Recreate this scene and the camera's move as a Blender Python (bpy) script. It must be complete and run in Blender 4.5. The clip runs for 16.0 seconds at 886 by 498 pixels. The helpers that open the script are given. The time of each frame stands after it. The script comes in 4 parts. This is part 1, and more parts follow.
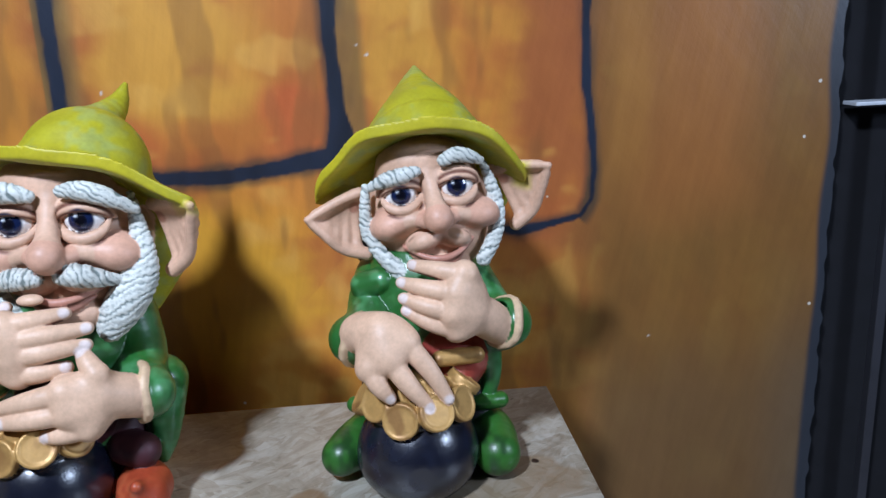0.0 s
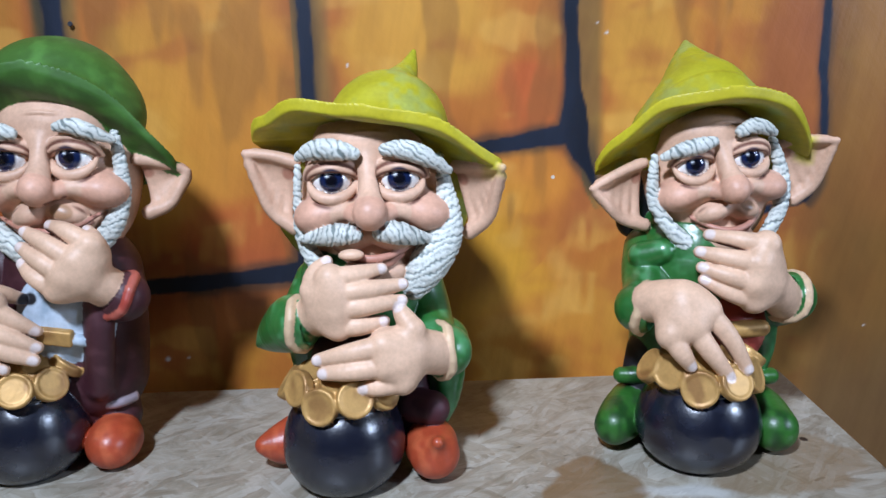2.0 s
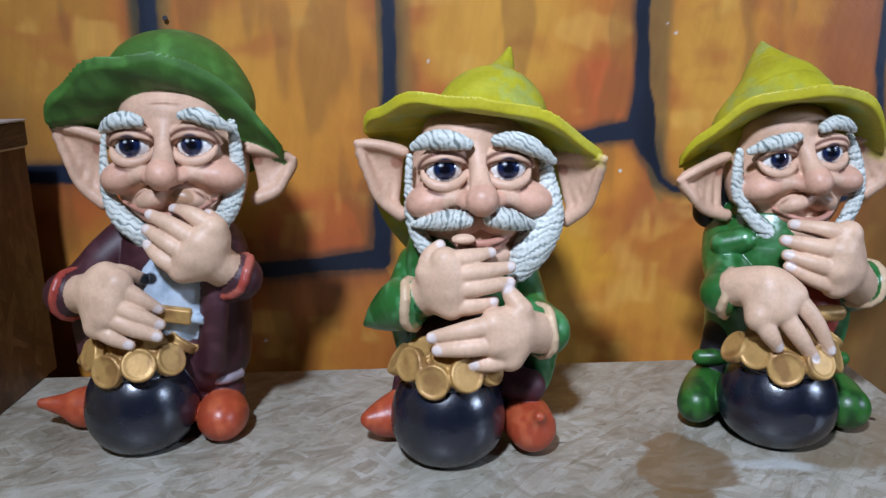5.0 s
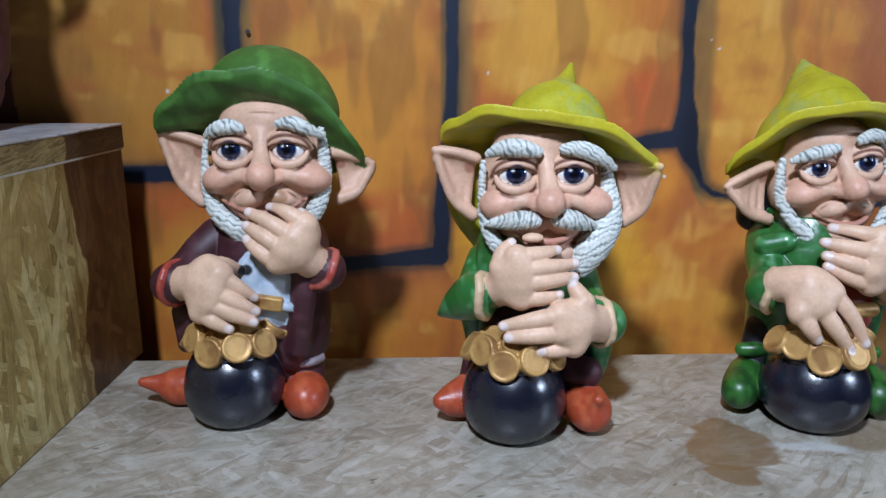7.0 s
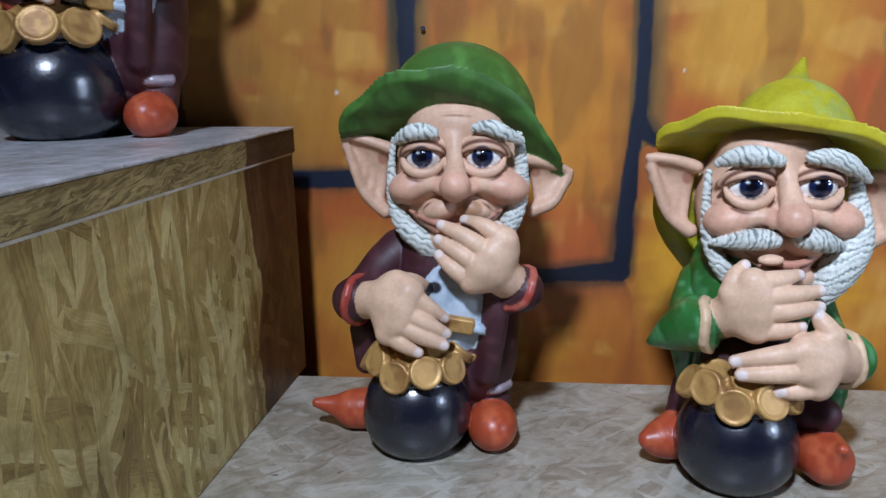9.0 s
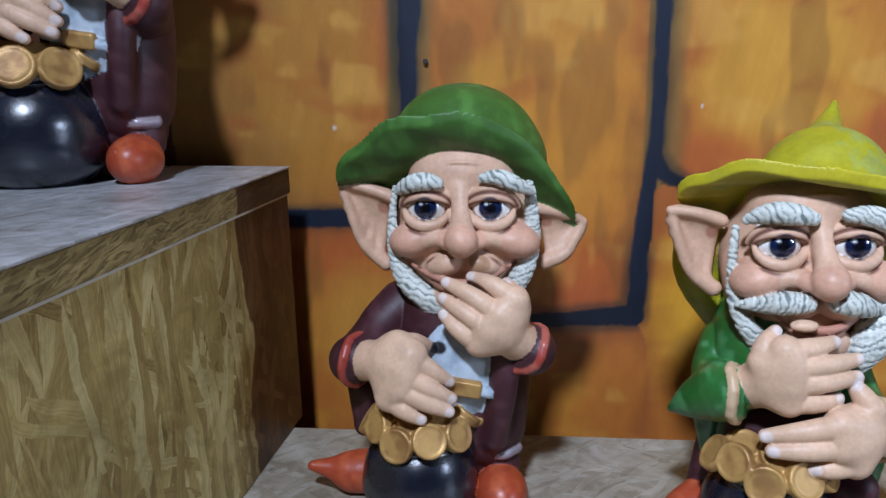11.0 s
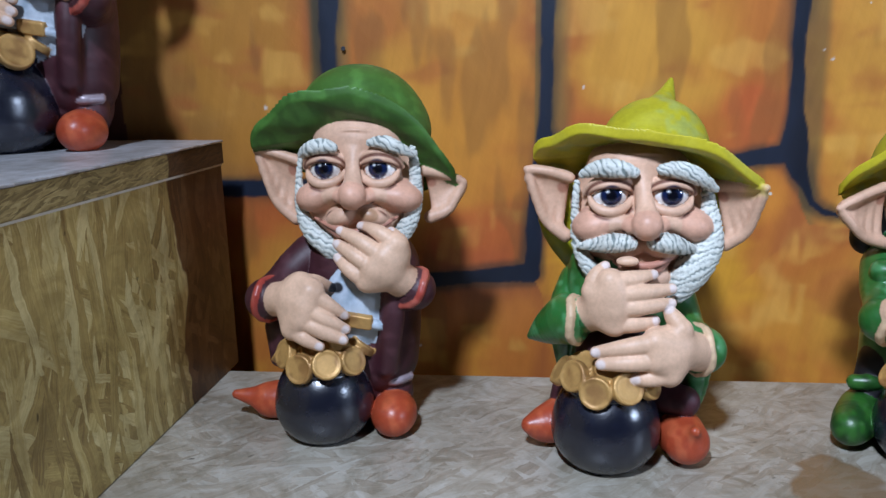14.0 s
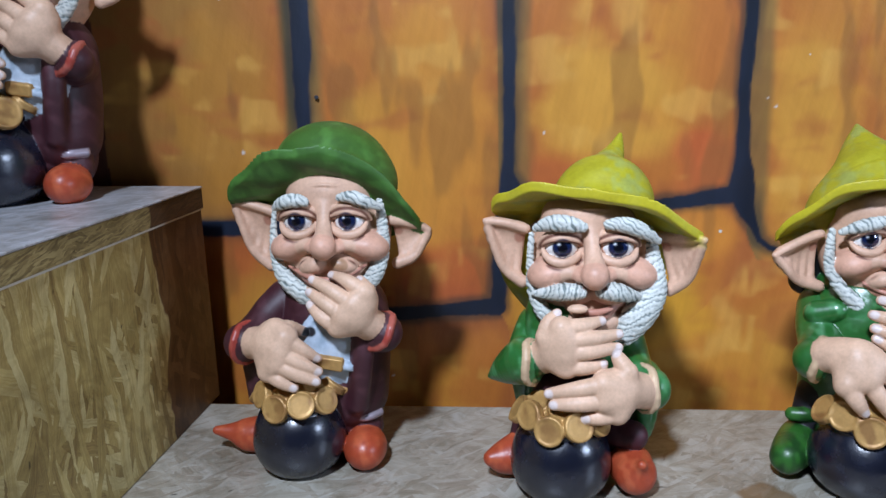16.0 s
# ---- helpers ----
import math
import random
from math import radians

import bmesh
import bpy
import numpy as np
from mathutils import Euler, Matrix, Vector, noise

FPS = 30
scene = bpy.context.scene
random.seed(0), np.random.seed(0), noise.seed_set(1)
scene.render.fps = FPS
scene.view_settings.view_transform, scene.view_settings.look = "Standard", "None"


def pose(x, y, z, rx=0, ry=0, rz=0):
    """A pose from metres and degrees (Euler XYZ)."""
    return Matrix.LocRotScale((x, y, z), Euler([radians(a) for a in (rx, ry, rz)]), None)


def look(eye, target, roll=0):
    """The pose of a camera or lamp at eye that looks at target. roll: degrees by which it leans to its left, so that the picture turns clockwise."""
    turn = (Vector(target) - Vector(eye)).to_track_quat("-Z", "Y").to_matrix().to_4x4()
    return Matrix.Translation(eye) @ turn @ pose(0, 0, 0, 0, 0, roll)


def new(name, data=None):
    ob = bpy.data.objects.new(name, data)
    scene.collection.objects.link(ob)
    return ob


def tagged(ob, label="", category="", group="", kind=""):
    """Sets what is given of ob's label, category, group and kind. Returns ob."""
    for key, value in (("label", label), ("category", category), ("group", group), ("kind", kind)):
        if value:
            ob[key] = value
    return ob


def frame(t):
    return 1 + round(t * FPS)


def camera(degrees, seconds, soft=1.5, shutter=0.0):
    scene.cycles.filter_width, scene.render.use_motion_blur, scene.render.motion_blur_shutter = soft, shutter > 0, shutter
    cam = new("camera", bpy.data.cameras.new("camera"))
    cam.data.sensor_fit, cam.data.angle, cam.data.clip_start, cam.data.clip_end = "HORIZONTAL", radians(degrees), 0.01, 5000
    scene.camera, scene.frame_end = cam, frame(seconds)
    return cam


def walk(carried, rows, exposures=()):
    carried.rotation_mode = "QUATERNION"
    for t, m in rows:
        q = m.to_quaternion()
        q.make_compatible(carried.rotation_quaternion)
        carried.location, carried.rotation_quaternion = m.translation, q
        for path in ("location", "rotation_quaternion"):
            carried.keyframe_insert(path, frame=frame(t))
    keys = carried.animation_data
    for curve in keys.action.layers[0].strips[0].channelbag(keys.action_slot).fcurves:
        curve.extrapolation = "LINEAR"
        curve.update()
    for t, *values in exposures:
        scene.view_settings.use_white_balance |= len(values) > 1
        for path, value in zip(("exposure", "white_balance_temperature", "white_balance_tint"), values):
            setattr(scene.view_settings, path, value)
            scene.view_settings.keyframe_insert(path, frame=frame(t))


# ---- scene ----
cam = camera(58.3, 16.0)
PATH = [
    (0, (0.859, -1.058, 1.046), (1.018, 0.867, 0.528), -2.5),
    (0.5, (0.829, -1.055, 1.038), (0.966, 0.874, 0.53), -2.7),
    (1, (0.766, -1.062, 1.038), (0.856, 0.872, 0.533), -2.7),
    (1.5, (0.691, -1.06, 1.029), (0.757, 0.872, 0.519), -1.9),
    (2, (0.611, -1.059, 1.021), (0.662, 0.876, 0.515), -1.5),
    (2.5, (0.559, -1.047, 1.004), (0.602, 0.888, 0.5), -1.4),
    (3, (0.532, -1.036, 0.999), (0.563, 0.896, 0.485), -1.6),
    (3.5, (0.51, -1.033, 0.998), (0.536, 0.899, 0.48), -1.7),
    (3.7, (0.507, -1.039, 0.998), (0.533, 0.897, 0.495), -1.5),
    (5.8, (0.484, -1.14, 1.035), (0.571, 0.791, 0.519), -0.6),
    (6, (0.479, -1.148, 1.031), (0.558, 0.785, 0.524), -0.6),
    (6.5, (0.464, -1.171, 1.037), (0.538, 0.762, 0.529), -0.2),
    (7, (0.432, -1.185, 1.041), (0.468, 0.749, 0.532), -0.3),
    (7.5, (0.386, -1.174, 1.034), (0.33, 0.76, 0.527), -0.4),
    (8, (0.359, -1.155, 1.025), (0.225, 0.775, 0.519), -0.7),
    (8.5, (0.335, -1.124, 1.029), (0.148, 0.801, 0.52), -0.9),
    (9, (0.317, -1.096, 1.038), (0.108, 0.827, 0.53), -1.1),
    (9.5, (0.303, -1.063, 1.057), (0.095, 0.862, 0.555), -1.1),
    (9.7, (0.297, -1.047, 1.057), (0.097, 0.879, 0.557), -1.0),
    (11.8, (0.311, -1.026, 1.084), (0.095, 0.898, 0.583), -1.2),
    (12, (0.31, -1.045, 1.071), (0.102, 0.881, 0.575), -1.2),
    (12.5, (0.331, -1.103, 1.06), (0.122, 0.822, 0.56), -1.2),
    (13, (0.366, -1.143, 1.061), (0.16, 0.782, 0.56), -1.2),
    (13.5, (0.402, -1.164, 1.059), (0.203, 0.762, 0.56), -1.1),
    (14, (0.435, -1.167, 1.056), (0.237, 0.76, 0.559), -1.2),
    (14.5, (0.468, -1.176, 1.055), (0.303, 0.753, 0.556), -1.1),
    (15, (0.5, -1.19, 1.056), (0.374, 0.742, 0.556), -0.9),
    (15.5, (0.513, -1.192, 1.089), (0.393, 0.741, 0.591), -1.0),
    (16, (0.468, -1.213, 1.126), (0.302, 0.717, 0.629), -1.5),
]
walk(cam, [(t, look(eye, target, roll)) for t, eye, target, roll in PATH], [(0, -0.05), (1, -0.1), (1.5, 0.08), (3, 0.01), (6, -0.14), (7.5, -0.12), (8.5, 0.0), (9, -0.2), (9.5, -0.12), (12, -0.33), (12.5, -0.32), (13.5, -0.14), (14.5, -0.15), (16, -0.07)])

# ---- light and exposure ----
world = bpy.data.worlds.new("world")
scene.world = world
world.use_nodes = True
world.node_tree.nodes["Background"].inputs[0].default_value = (0.6, 0.75, 1.0, 1)
world.node_tree.nodes["Background"].inputs[1].default_value = 0.012


def area_lamp(name, eye, target, size, power, colour, beam=180):
    data = bpy.data.lights.new(name, "AREA")
    data.shape, data.size, data.energy, data.color, data.spread = "DISK", size, power, colour, radians(beam)
    ob = new(name, data)
    ob.matrix_world = look(eye, target)
    return ob


area_lamp("ceiling_spot", (0.13, -1.75, 2.45), (0.75, -0.2, 0.75), 0.2, 18.5, (0.755, 0.895, 1.17), 90)
area_lamp("side_light", (2.5, -1.25, 1.5), (0.2, -0.3, 0.8), 0.32, 18, (0.70, 0.87, 1.20))


# ---- materials ----
def material(name):
    m = bpy.data.materials.new(name)
    m.use_nodes = True
    return m, m.node_tree.nodes, m.node_tree.links, m.node_tree.nodes["Principled BSDF"]


def node(nodes, kind, **values):
    n = nodes.new(kind)
    for key, value in values.items():
        if key in n.inputs.keys():
            n.inputs[key].default_value = value
    return n


def mapped(nodes, links, scale, turn=(0, 0, 0)):
    co = nodes.new("ShaderNodeTexCoord")
    mp = nodes.new("ShaderNodeMapping")
    mp.vector_type = "TEXTURE"
    mp.inputs["Scale"].default_value = [1 / a for a in scale]
    mp.inputs["Rotation"].default_value = [radians(a) for a in turn]
    links.new(co.outputs["Object"], mp.inputs["Vector"])
    return mp


def noise_tex(nodes, links, scale, size, detail=4.0, turn=(0, 0, 0), rough=0.55):
    mp = mapped(nodes, links, scale, turn)
    n = node(nodes, "ShaderNodeTexNoise", Scale=size, Detail=detail, Roughness=rough)
    links.new(mp.outputs[0], n.inputs["Vector"])
    return n


def ramp(nodes, links, source, stops):
    r = nodes.new("ShaderNodeValToRGB")
    els = r.color_ramp.elements
    while len(els) < len(stops):
        els.new(0.5)
    for e, (p, c) in zip(els, stops):
        e.position, e.color = p, (*c, 1) if len(c) == 3 else c
    links.new(source, r.inputs[0])
    return r


def mix(nodes, links, kind, fac, a, b):
    m = nodes.new("ShaderNodeMix")
    m.data_type, m.blend_type = "RGBA", kind
    for socket, value in ((m.inputs[0], fac), (m.inputs[6], a), (m.inputs[7], b)):
        if hasattr(value, "is_output"):
            links.new(value, socket)
        else:
            socket.default_value = (*value, 1) if isinstance(value, tuple) and len(value) == 3 else value
    return m.outputs[2]


def bump(nodes, links, bsdf, height, strength, distance):
    b = nodes.new("ShaderNodeBump")
    b.inputs["Strength"].default_value, b.inputs["Distance"].default_value = strength, distance
    links.new(height, b.inputs["Height"])
    links.new(b.outputs[0], bsdf.inputs["Normal"])


def make_resin():
    """Hand-painted cast resin: the paint's colour, gloss and metal lie on the mesh."""
    m, ns, ls, b = material("painted_resin")
    col = ns.new("ShaderNodeAttribute")
    col.attribute_name = "paint"
    fin = ns.new("ShaderNodeAttribute")
    fin.attribute_name = "finish"
    sep = ns.new("ShaderNodeSeparateColor")
    ls.new(fin.outputs["Color"], sep.inputs[0])
    n1 = noise_tex(ns, ls, (1, 1, 1), 38, 5)
    n2 = noise_tex(ns, ls, (1, 1, 1), 240, 3)
    r1 = ramp(ns, ls, n1.outputs["Fac"], [(0.3, (0.84, 0.82, 0.80)), (0.62, (1.08, 1.07, 1.06))])
    r2 = ramp(ns, ls, n2.outputs["Fac"], [(0.3, (0.9, 0.9, 0.9)), (0.7, (1.06, 1.06, 1.06))])
    c = mix(ns, ls, "MULTIPLY", 0.9, col.outputs["Color"], r1.outputs[0])
    c = mix(ns, ls, "MULTIPLY", 0.8, c, r2.outputs[0])
    ls.new(c, b.inputs["Base Color"])
    add = node(ns, "ShaderNodeMath")
    add.operation = "MULTIPLY_ADD"
    ls.new(n1.outputs["Fac"], add.inputs[0])
    add.inputs[1].default_value = 0.14
    ls.new(sep.outputs[0], add.inputs[2])
    ls.new(add.outputs[0], b.inputs["Roughness"])
    ls.new(sep.outputs[1], b.inputs["Metallic"])
    ls.new(sep.outputs[2], b.inputs["Specular IOR Level"])
    n3 = noise_tex(ns, ls, (1, 1, 1), 90, 4)
    bump(ns, ls, b, mix(ns, ls, "MIX", 0.35, n3.outputs["Fac"], n2.outputs["Fac"]), 0.22, 0.002)
    return m


def make_mural():
    """Brushed acrylic on board."""
    m, ns, ls, b = material("painted_mural")
    col = ns.new("ShaderNodeAttribute")
    col.attribute_name = "paint"
    st = noise_tex(ns, ls, (1, 1, 0.14), 60, 6, (0, 12, 0))
    sw = noise_tex(ns, ls, (0.25, 1, 1), 30, 7, (0, 55, 0), 0.65)
    big = noise_tex(ns, ls, (1, 1, 0.6), 7, 4)
    c = mix(ns, ls, "MULTIPLY", 0.38, col.outputs["Color"], ramp(ns, ls, st.outputs["Fac"], [(0.3, (0.78, 0.74, 0.7)), (0.7, (1.12, 1.14, 1.16))]).outputs[0])
    c = mix(ns, ls, "MULTIPLY", 0.4, c, ramp(ns, ls, sw.outputs["Fac"], [(0.3, (0.84, 0.8, 0.8)), (0.7, (1.1, 1.12, 1.1))]).outputs[0])
    c = mix(ns, ls, "MULTIPLY", 0.6, c, ramp(ns, ls, big.outputs["Fac"], [(0.3, (0.86, 0.82, 0.8)), (0.7, (1.1, 1.1, 1.1))]).outputs[0])
    # small pale chips where the paint has come off
    v = node(ns, "ShaderNodeTexVoronoi", Scale=17.0)
    ls.new(mapped(ns, ls, (1, 1, 1)).outputs[0], v.inputs["Vector"])
    chip = ramp(ns, ls, v.outputs["Distance"], [(0.035, (1, 1, 1)), (0.05, (0, 0, 0))])
    pick = ramp(ns, ls, v.outputs["Color"], [(0.72, (0, 0, 0)), (0.74, (1, 1, 1))])
    c = mix(ns, ls, "MIX", mix(ns, ls, "MULTIPLY", 1.0, chip.outputs[0], pick.outputs[0]), c, (0.62, 0.55, 0.45))
    ls.new(c, b.inputs["Base Color"])
    b.inputs["Roughness"].default_value = 0.42
    h = mix(ns, ls, "MIX", 0.5, st.outputs["Fac"], sw.outputs["Fac"])
    bump(ns, ls, b, h, 0.6, 0.002)
    return m


def make_osb(name, axis, lean, low, mid, high, stain=None, gloss=0.6, contrast=1.0, film=0.0, flake=(0.09, 0.017), spread=1.0):
    """Strand board: three felted layers of long flakes, each flake with its own tone and grain.
    axis: the two object axes of the face; lean: the degrees by which the flakes run off the first one."""
    m, ns, ls, b = material(name)
    co = ns.new("ShaderNodeTexCoord")
    sep = ns.new("ShaderNodeSeparateXYZ")
    ls.new(co.outputs["Object"], sep.inputs[0])
    uv = ns.new("ShaderNodeCombineXYZ")
    ls.new(sep.outputs[axis[0]], uv.inputs[0])
    ls.new(sep.outputs[axis[1]], uv.inputs[1])
    warp = node(ns, "ShaderNodeTexNoise", Scale=9.0, Detail=3.0)
    ls.new(uv.outputs[0], warp.inputs["Vector"])
    sway = mix(ns, ls, "LINEAR_LIGHT", 0.016, uv.outputs[0], warp.outputs["Color"])
    rag = node(ns, "ShaderNodeTexNoise", Scale=120.0, Detail=2.0)
    ls.new(uv.outputs[0], rag.inputs["Vector"])
    sway = mix(ns, ls, "LINEAR_LIGHT", 0.0016, sway, rag.outputs["Color"])
    tone, height = None, None
    for i, turn in enumerate((lean, lean + 22 * spread, lean - 27 * spread, lean + 63 * spread, lean - 9 * spread, lean + 12 * spread)):
        mp = ns.new("ShaderNodeMapping")
        mp.vector_type = "TEXTURE"
        mp.inputs["Location"].default_value = (0.37 * i, 0.91 * i, 0)
        mp.inputs["Rotation"].default_value = (0, 0, radians(turn))
        mp.inputs["Scale"].default_value = (flake[0] * (1 - 0.08 * i), flake[1] * (1 - 0.1 * i), 1)
        ls.new(sway, mp.inputs["Vector"])
        v = node(ns, "ShaderNodeTexVoronoi", Scale=1.0)
        v.voronoi_dimensions = "2D"
        ls.new(mp.outputs[0], v.inputs["Vector"])
        two = ns.new("ShaderNodeSeparateColor")
        ls.new(v.outputs["Color"], two.inputs[0])
        gmap = ns.new("ShaderNodeMapping")
        gmap.inputs["Rotation"].default_value = (0, 0, radians(turn))
        gmap.vector_type = "TEXTURE"
        gmap.inputs["Scale"].default_value = (0.06, 0.0022, 1)
        ls.new(sway, gmap.inputs["Vector"])
        g = node(ns, "ShaderNodeTexNoise", Scale=1.0, Detail=3.0)
        ls.new(gmap.outputs[0], g.inputs["Vector"])
        own = mix(ns, ls, "MIX", 0.55, two.outputs[0], g.outputs["Fac"])
        if tone is None:
            tone = own
            height = two.outputs[2]
        else:
            cover = ramp(ns, ls, two.outputs[1], [(0.66, (0, 0, 0)), (0.69, (1, 1, 1))]).outputs[0]
            tone = mix(ns, ls, "MIX", cover, tone, own)
            height = mix(ns, ls, "MIX", cover, height, two.outputs[2])
    r = ramp(ns, ls, tone, [(0.5 - 0.32 * contrast, low), (0.5, mid), (0.5 + 0.3 * contrast, high)])
    c = r.outputs[0]
    spots = node(ns, "ShaderNodeTexNoise", Scale=70.0, Detail=2.0)
    smap = ns.new("ShaderNodeMapping")
    smap.inputs["Rotation"].default_value = (0, 0, radians(lean))
    smap.vector_type = "TEXTURE"
    smap.inputs["Scale"].default_value = (2.2, 1, 1)
    ls.new(uv.outputs[0], smap.inputs["Vector"])
    ls.new(smap.outputs[0], spots.inputs["Vector"])
    c = mix(ns, ls, "MIX", ramp(ns, ls, spots.outputs["Fac"], [(0.70, (0, 0, 0)), (0.75, (0.8, 0.8, 0.8))]).outputs[0], c, tuple(0.3 * a for a in low))
    cloud = node(ns, "ShaderNodeTexNoise", Scale=6.0, Detail=5.0)
    ls.new(uv.outputs[0], cloud.inputs["Vector"])
    c = mix(ns, ls, "MULTIPLY", 0.8, c, ramp(ns, ls, cloud.outputs["Fac"], [(0.32, (0.68, 0.66, 0.62)), (0.62, (1.1, 1.1, 1.1))]).outputs[0])
    smear = node(ns, "ShaderNodeTexNoise", Scale=17.0, Detail=6.0, Roughness=0.7, Distortion=1.5)
    ls.new(uv.outputs[0], smear.inputs["Vector"])
    c = mix(ns, ls, "MULTIPLY", 0.8, c, ramp(ns, ls, smear.outputs["Fac"], [(0.38, (0.72, 0.69, 0.63)), (0.58, (1.08, 1.08, 1.08))]).outputs[0])
    if stain:
        c = stain(ns, ls, c, uv, warp)
    ls.new(c, b.inputs["Base Color"])
    b.inputs["Roughness"].default_value = gloss
    b.inputs["Coat Weight"].default_value = film
    b.inputs["Coat Roughness"].default_value = 0.35
    bump(ns, ls, b, height, 0.35, 0.0015)
    return m


def blot(ns, ls, c, uv, warp, centre, size, colour, strength, soft=0.25, stretch=1.0):
    """A stain: a ragged disc of another colour."""
    shift = mix(ns, ls, "LINEAR_LIGHT", 0.06, uv.outputs[0], warp.outputs["Color"])
    mp = ns.new("ShaderNodeMapping")
    mp.vector_type = "TEXTURE"
    mp.inputs["Location"].default_value = (*centre, 0)
    mp.inputs["Scale"].default_value = (size, size * stretch, 1)
    ls.new(shift, mp.inputs["Vector"])
    ln = ns.new("ShaderNodeVectorMath")
    ln.operation = "LENGTH"
    ls.new(mp.outputs[0], ln.inputs[0])
    f = ramp(ns, ls, ln.outputs["Value"], [(1 - soft, (strength,) * 3), (1.0, (0, 0, 0))]).outputs[0]
    return mix(ns, ls, "MIX", f, c, colour)


def shelf_stains(ns, ls, c, uv, warp):
    c = blot(ns, ls, c, uv, warp, (0.765, -0.385), 0.055, (0.16, 0.09, 0.035), 0.75, 0.12, 0.9)
    c = blot(ns, ls, c, uv, warp, (0.75, -0.44), 0.03, (0.16, 0.09, 0.035), 0.7, 0.12, 0.9)
    c = blot(ns, ls, c, uv, warp, (0.98, -0.35), 0.10, (0.20, 0.13, 0.065), 0.6, 0.15, 0.55)
    c = blot(ns, ls, c, uv, warp, (0.86, -0.385), 0.06, (0.55, 0.57, 0.56), 0.45, 0.5, 0.28)
    c = blot(ns, ls, c, uv, warp, (1.008, -0.315), 0.009, (0.015, 0.01, 0.008), 1.0, 0.3, 0.7)
    return c


def crate_paint(ns, ls, c, uv, warp):
    """The brown wall paint that ran over the back of the crate's side. First axis: depth, from the back."""
    sep = ns.new("ShaderNodeSeparateXYZ")
    ls.new(mix(ns, ls, "LINEAR_LIGHT", 0.05, uv.outputs[0], warp.outputs["Color"]), sep.inputs[0])
    mr = ns.new("ShaderNodeMapRange")
    mr.inputs["From Min"].default_value, mr.inputs["From Max"].default_value = -0.150, -0.146
    ls.new(sep.outputs[0], mr.inputs["Value"])
    return mix(ns, ls, "MIX", mr.outputs[0], c, mix(ns, ls, "MULTIPLY", 0.92, c, (0.20, 0.085, 0.05)))


def make_plain(name, colour, rough, spread=0.2, scale=20):
    m, ns, ls, b = material(name)
    n = noise_tex(ns, ls, (1, 1, 1), scale, 5)
    lo, hi = tuple(a * (1 - spread) for a in colour), tuple(a * (1 + spread) for a in colour)
    ls.new(ramp(ns, ls, n.outputs["Fac"], [(0.3, lo), (0.7, hi)]).outputs[0], b.inputs["Base Color"])
    b.inputs["Roughness"].default_value = rough
    bump(ns, ls, b, n.outputs["Fac"], 0.2, 0.002)
    return m


RESIN = make_resin()
MURAL = make_mural()
OSB_SHELF = make_osb("strand_board_worn", (0, 1), 25, (0.215, 0.175, 0.125), (0.350, 0.320, 0.258), (0.43, 0.412, 0.36), shelf_stains, 0.40, 1.25, 0.35, (0.085, 0.014), 1.7)
OSB_SIDE = make_osb("strand_board_raw", (1, 2), 84, (0.20, 0.122, 0.036), (0.45, 0.335, 0.112), (0.66, 0.56, 0.27), crate_paint, 0.5, 1.08, 0.0, (0.160, 0.020), 1.0)
# pale, cool tones of the top: reflected light put into the board's colour
OSB_TOP = make_osb("strand_board_top", (0, 1), 60, (0.33, 0.33, 0.33), (0.44, 0.45, 0.47), (0.54, 0.55, 0.58), None, 0.4, 0.8, 0.4, (0.06, 0.012), 2.0)
OSB_EDGE = make_osb("strand_board_edge", (1, 2), 4, (0.10, 0.065, 0.02), (0.27, 0.20, 0.075), (0.42, 0.33, 0.14), crate_paint, 0.6, 1.0, 0.0, (0.035, 0.004), 0.4)
GLUE = make_plain("pale_filler", (0.62, 0.58, 0.48), 0.7)
PLASTER = make_plain("dark_plaster", (0.10, 0.085, 0.075), 0.85, 0.15, 6)
CONCRETE = make_plain("concrete", (0.22, 0.21, 0.20), 0.8, 0.2, 8)
BLACK = make_plain("matt_black", (0.004, 0.004, 0.006), 1.0, 0.3, 30)
PALE = make_plain("pale_metal", (0.55, 0.58, 0.62), 0.4, 0.1, 30)
GREYBAR = make_plain("grey_metal", (0.03, 0.03, 0.036), 0.5, 0.1, 30)


# ---- mesh helpers ----
def part(name, bm, mat, parent=None, label=""):
    me = bpy.data.meshes.new(name)
    bm.to_mesh(me)
    bm.free()
    me.materials.append(mat)
    ob = new(name, me)
    if parent:
        ob.parent = parent
    return tagged(ob, label)


def box(x0, x1, y0, y1, z0, z1, bevel=0.0):
    bm = bmesh.new()
    bmesh.ops.create_cube(bm, size=1)
    bmesh.ops.scale(bm, vec=(x1 - x0, y1 - y0, z1 - z0), verts=bm.verts)
    bmesh.ops.translate(bm, vec=((x0 + x1) / 2, (y0 + y1) / 2, (z0 + z1) / 2), verts=bm.verts)
    if bevel:
        bmesh.ops.bevel(bm, geom=bm.edges[:], offset=bevel, segments=2, affect="EDGES", profile=0.6)
    return bm


def fill_mesh(name, verts, quads, smooth=True):
    me = bpy.data.meshes.new(name)
    me.vertices.add(len(verts))
    me.vertices.foreach_set("co", np.ascontiguousarray(verts, np.float32).ravel())
    me.loops.add(len(quads) * 4)
    me.loops.foreach_set("vertex_index", np.ascontiguousarray(quads, np.int32).ravel())
    me.polygons.add(len(quads))
    me.polygons.foreach_set("loop_start", np.arange(0, len(quads) * 4, 4, dtype=np.int32))
    me.polygons.foreach_set("use_smooth", np.full(len(quads), smooth))
    me.update(calc_edges=True)
    me.validate()
    return me


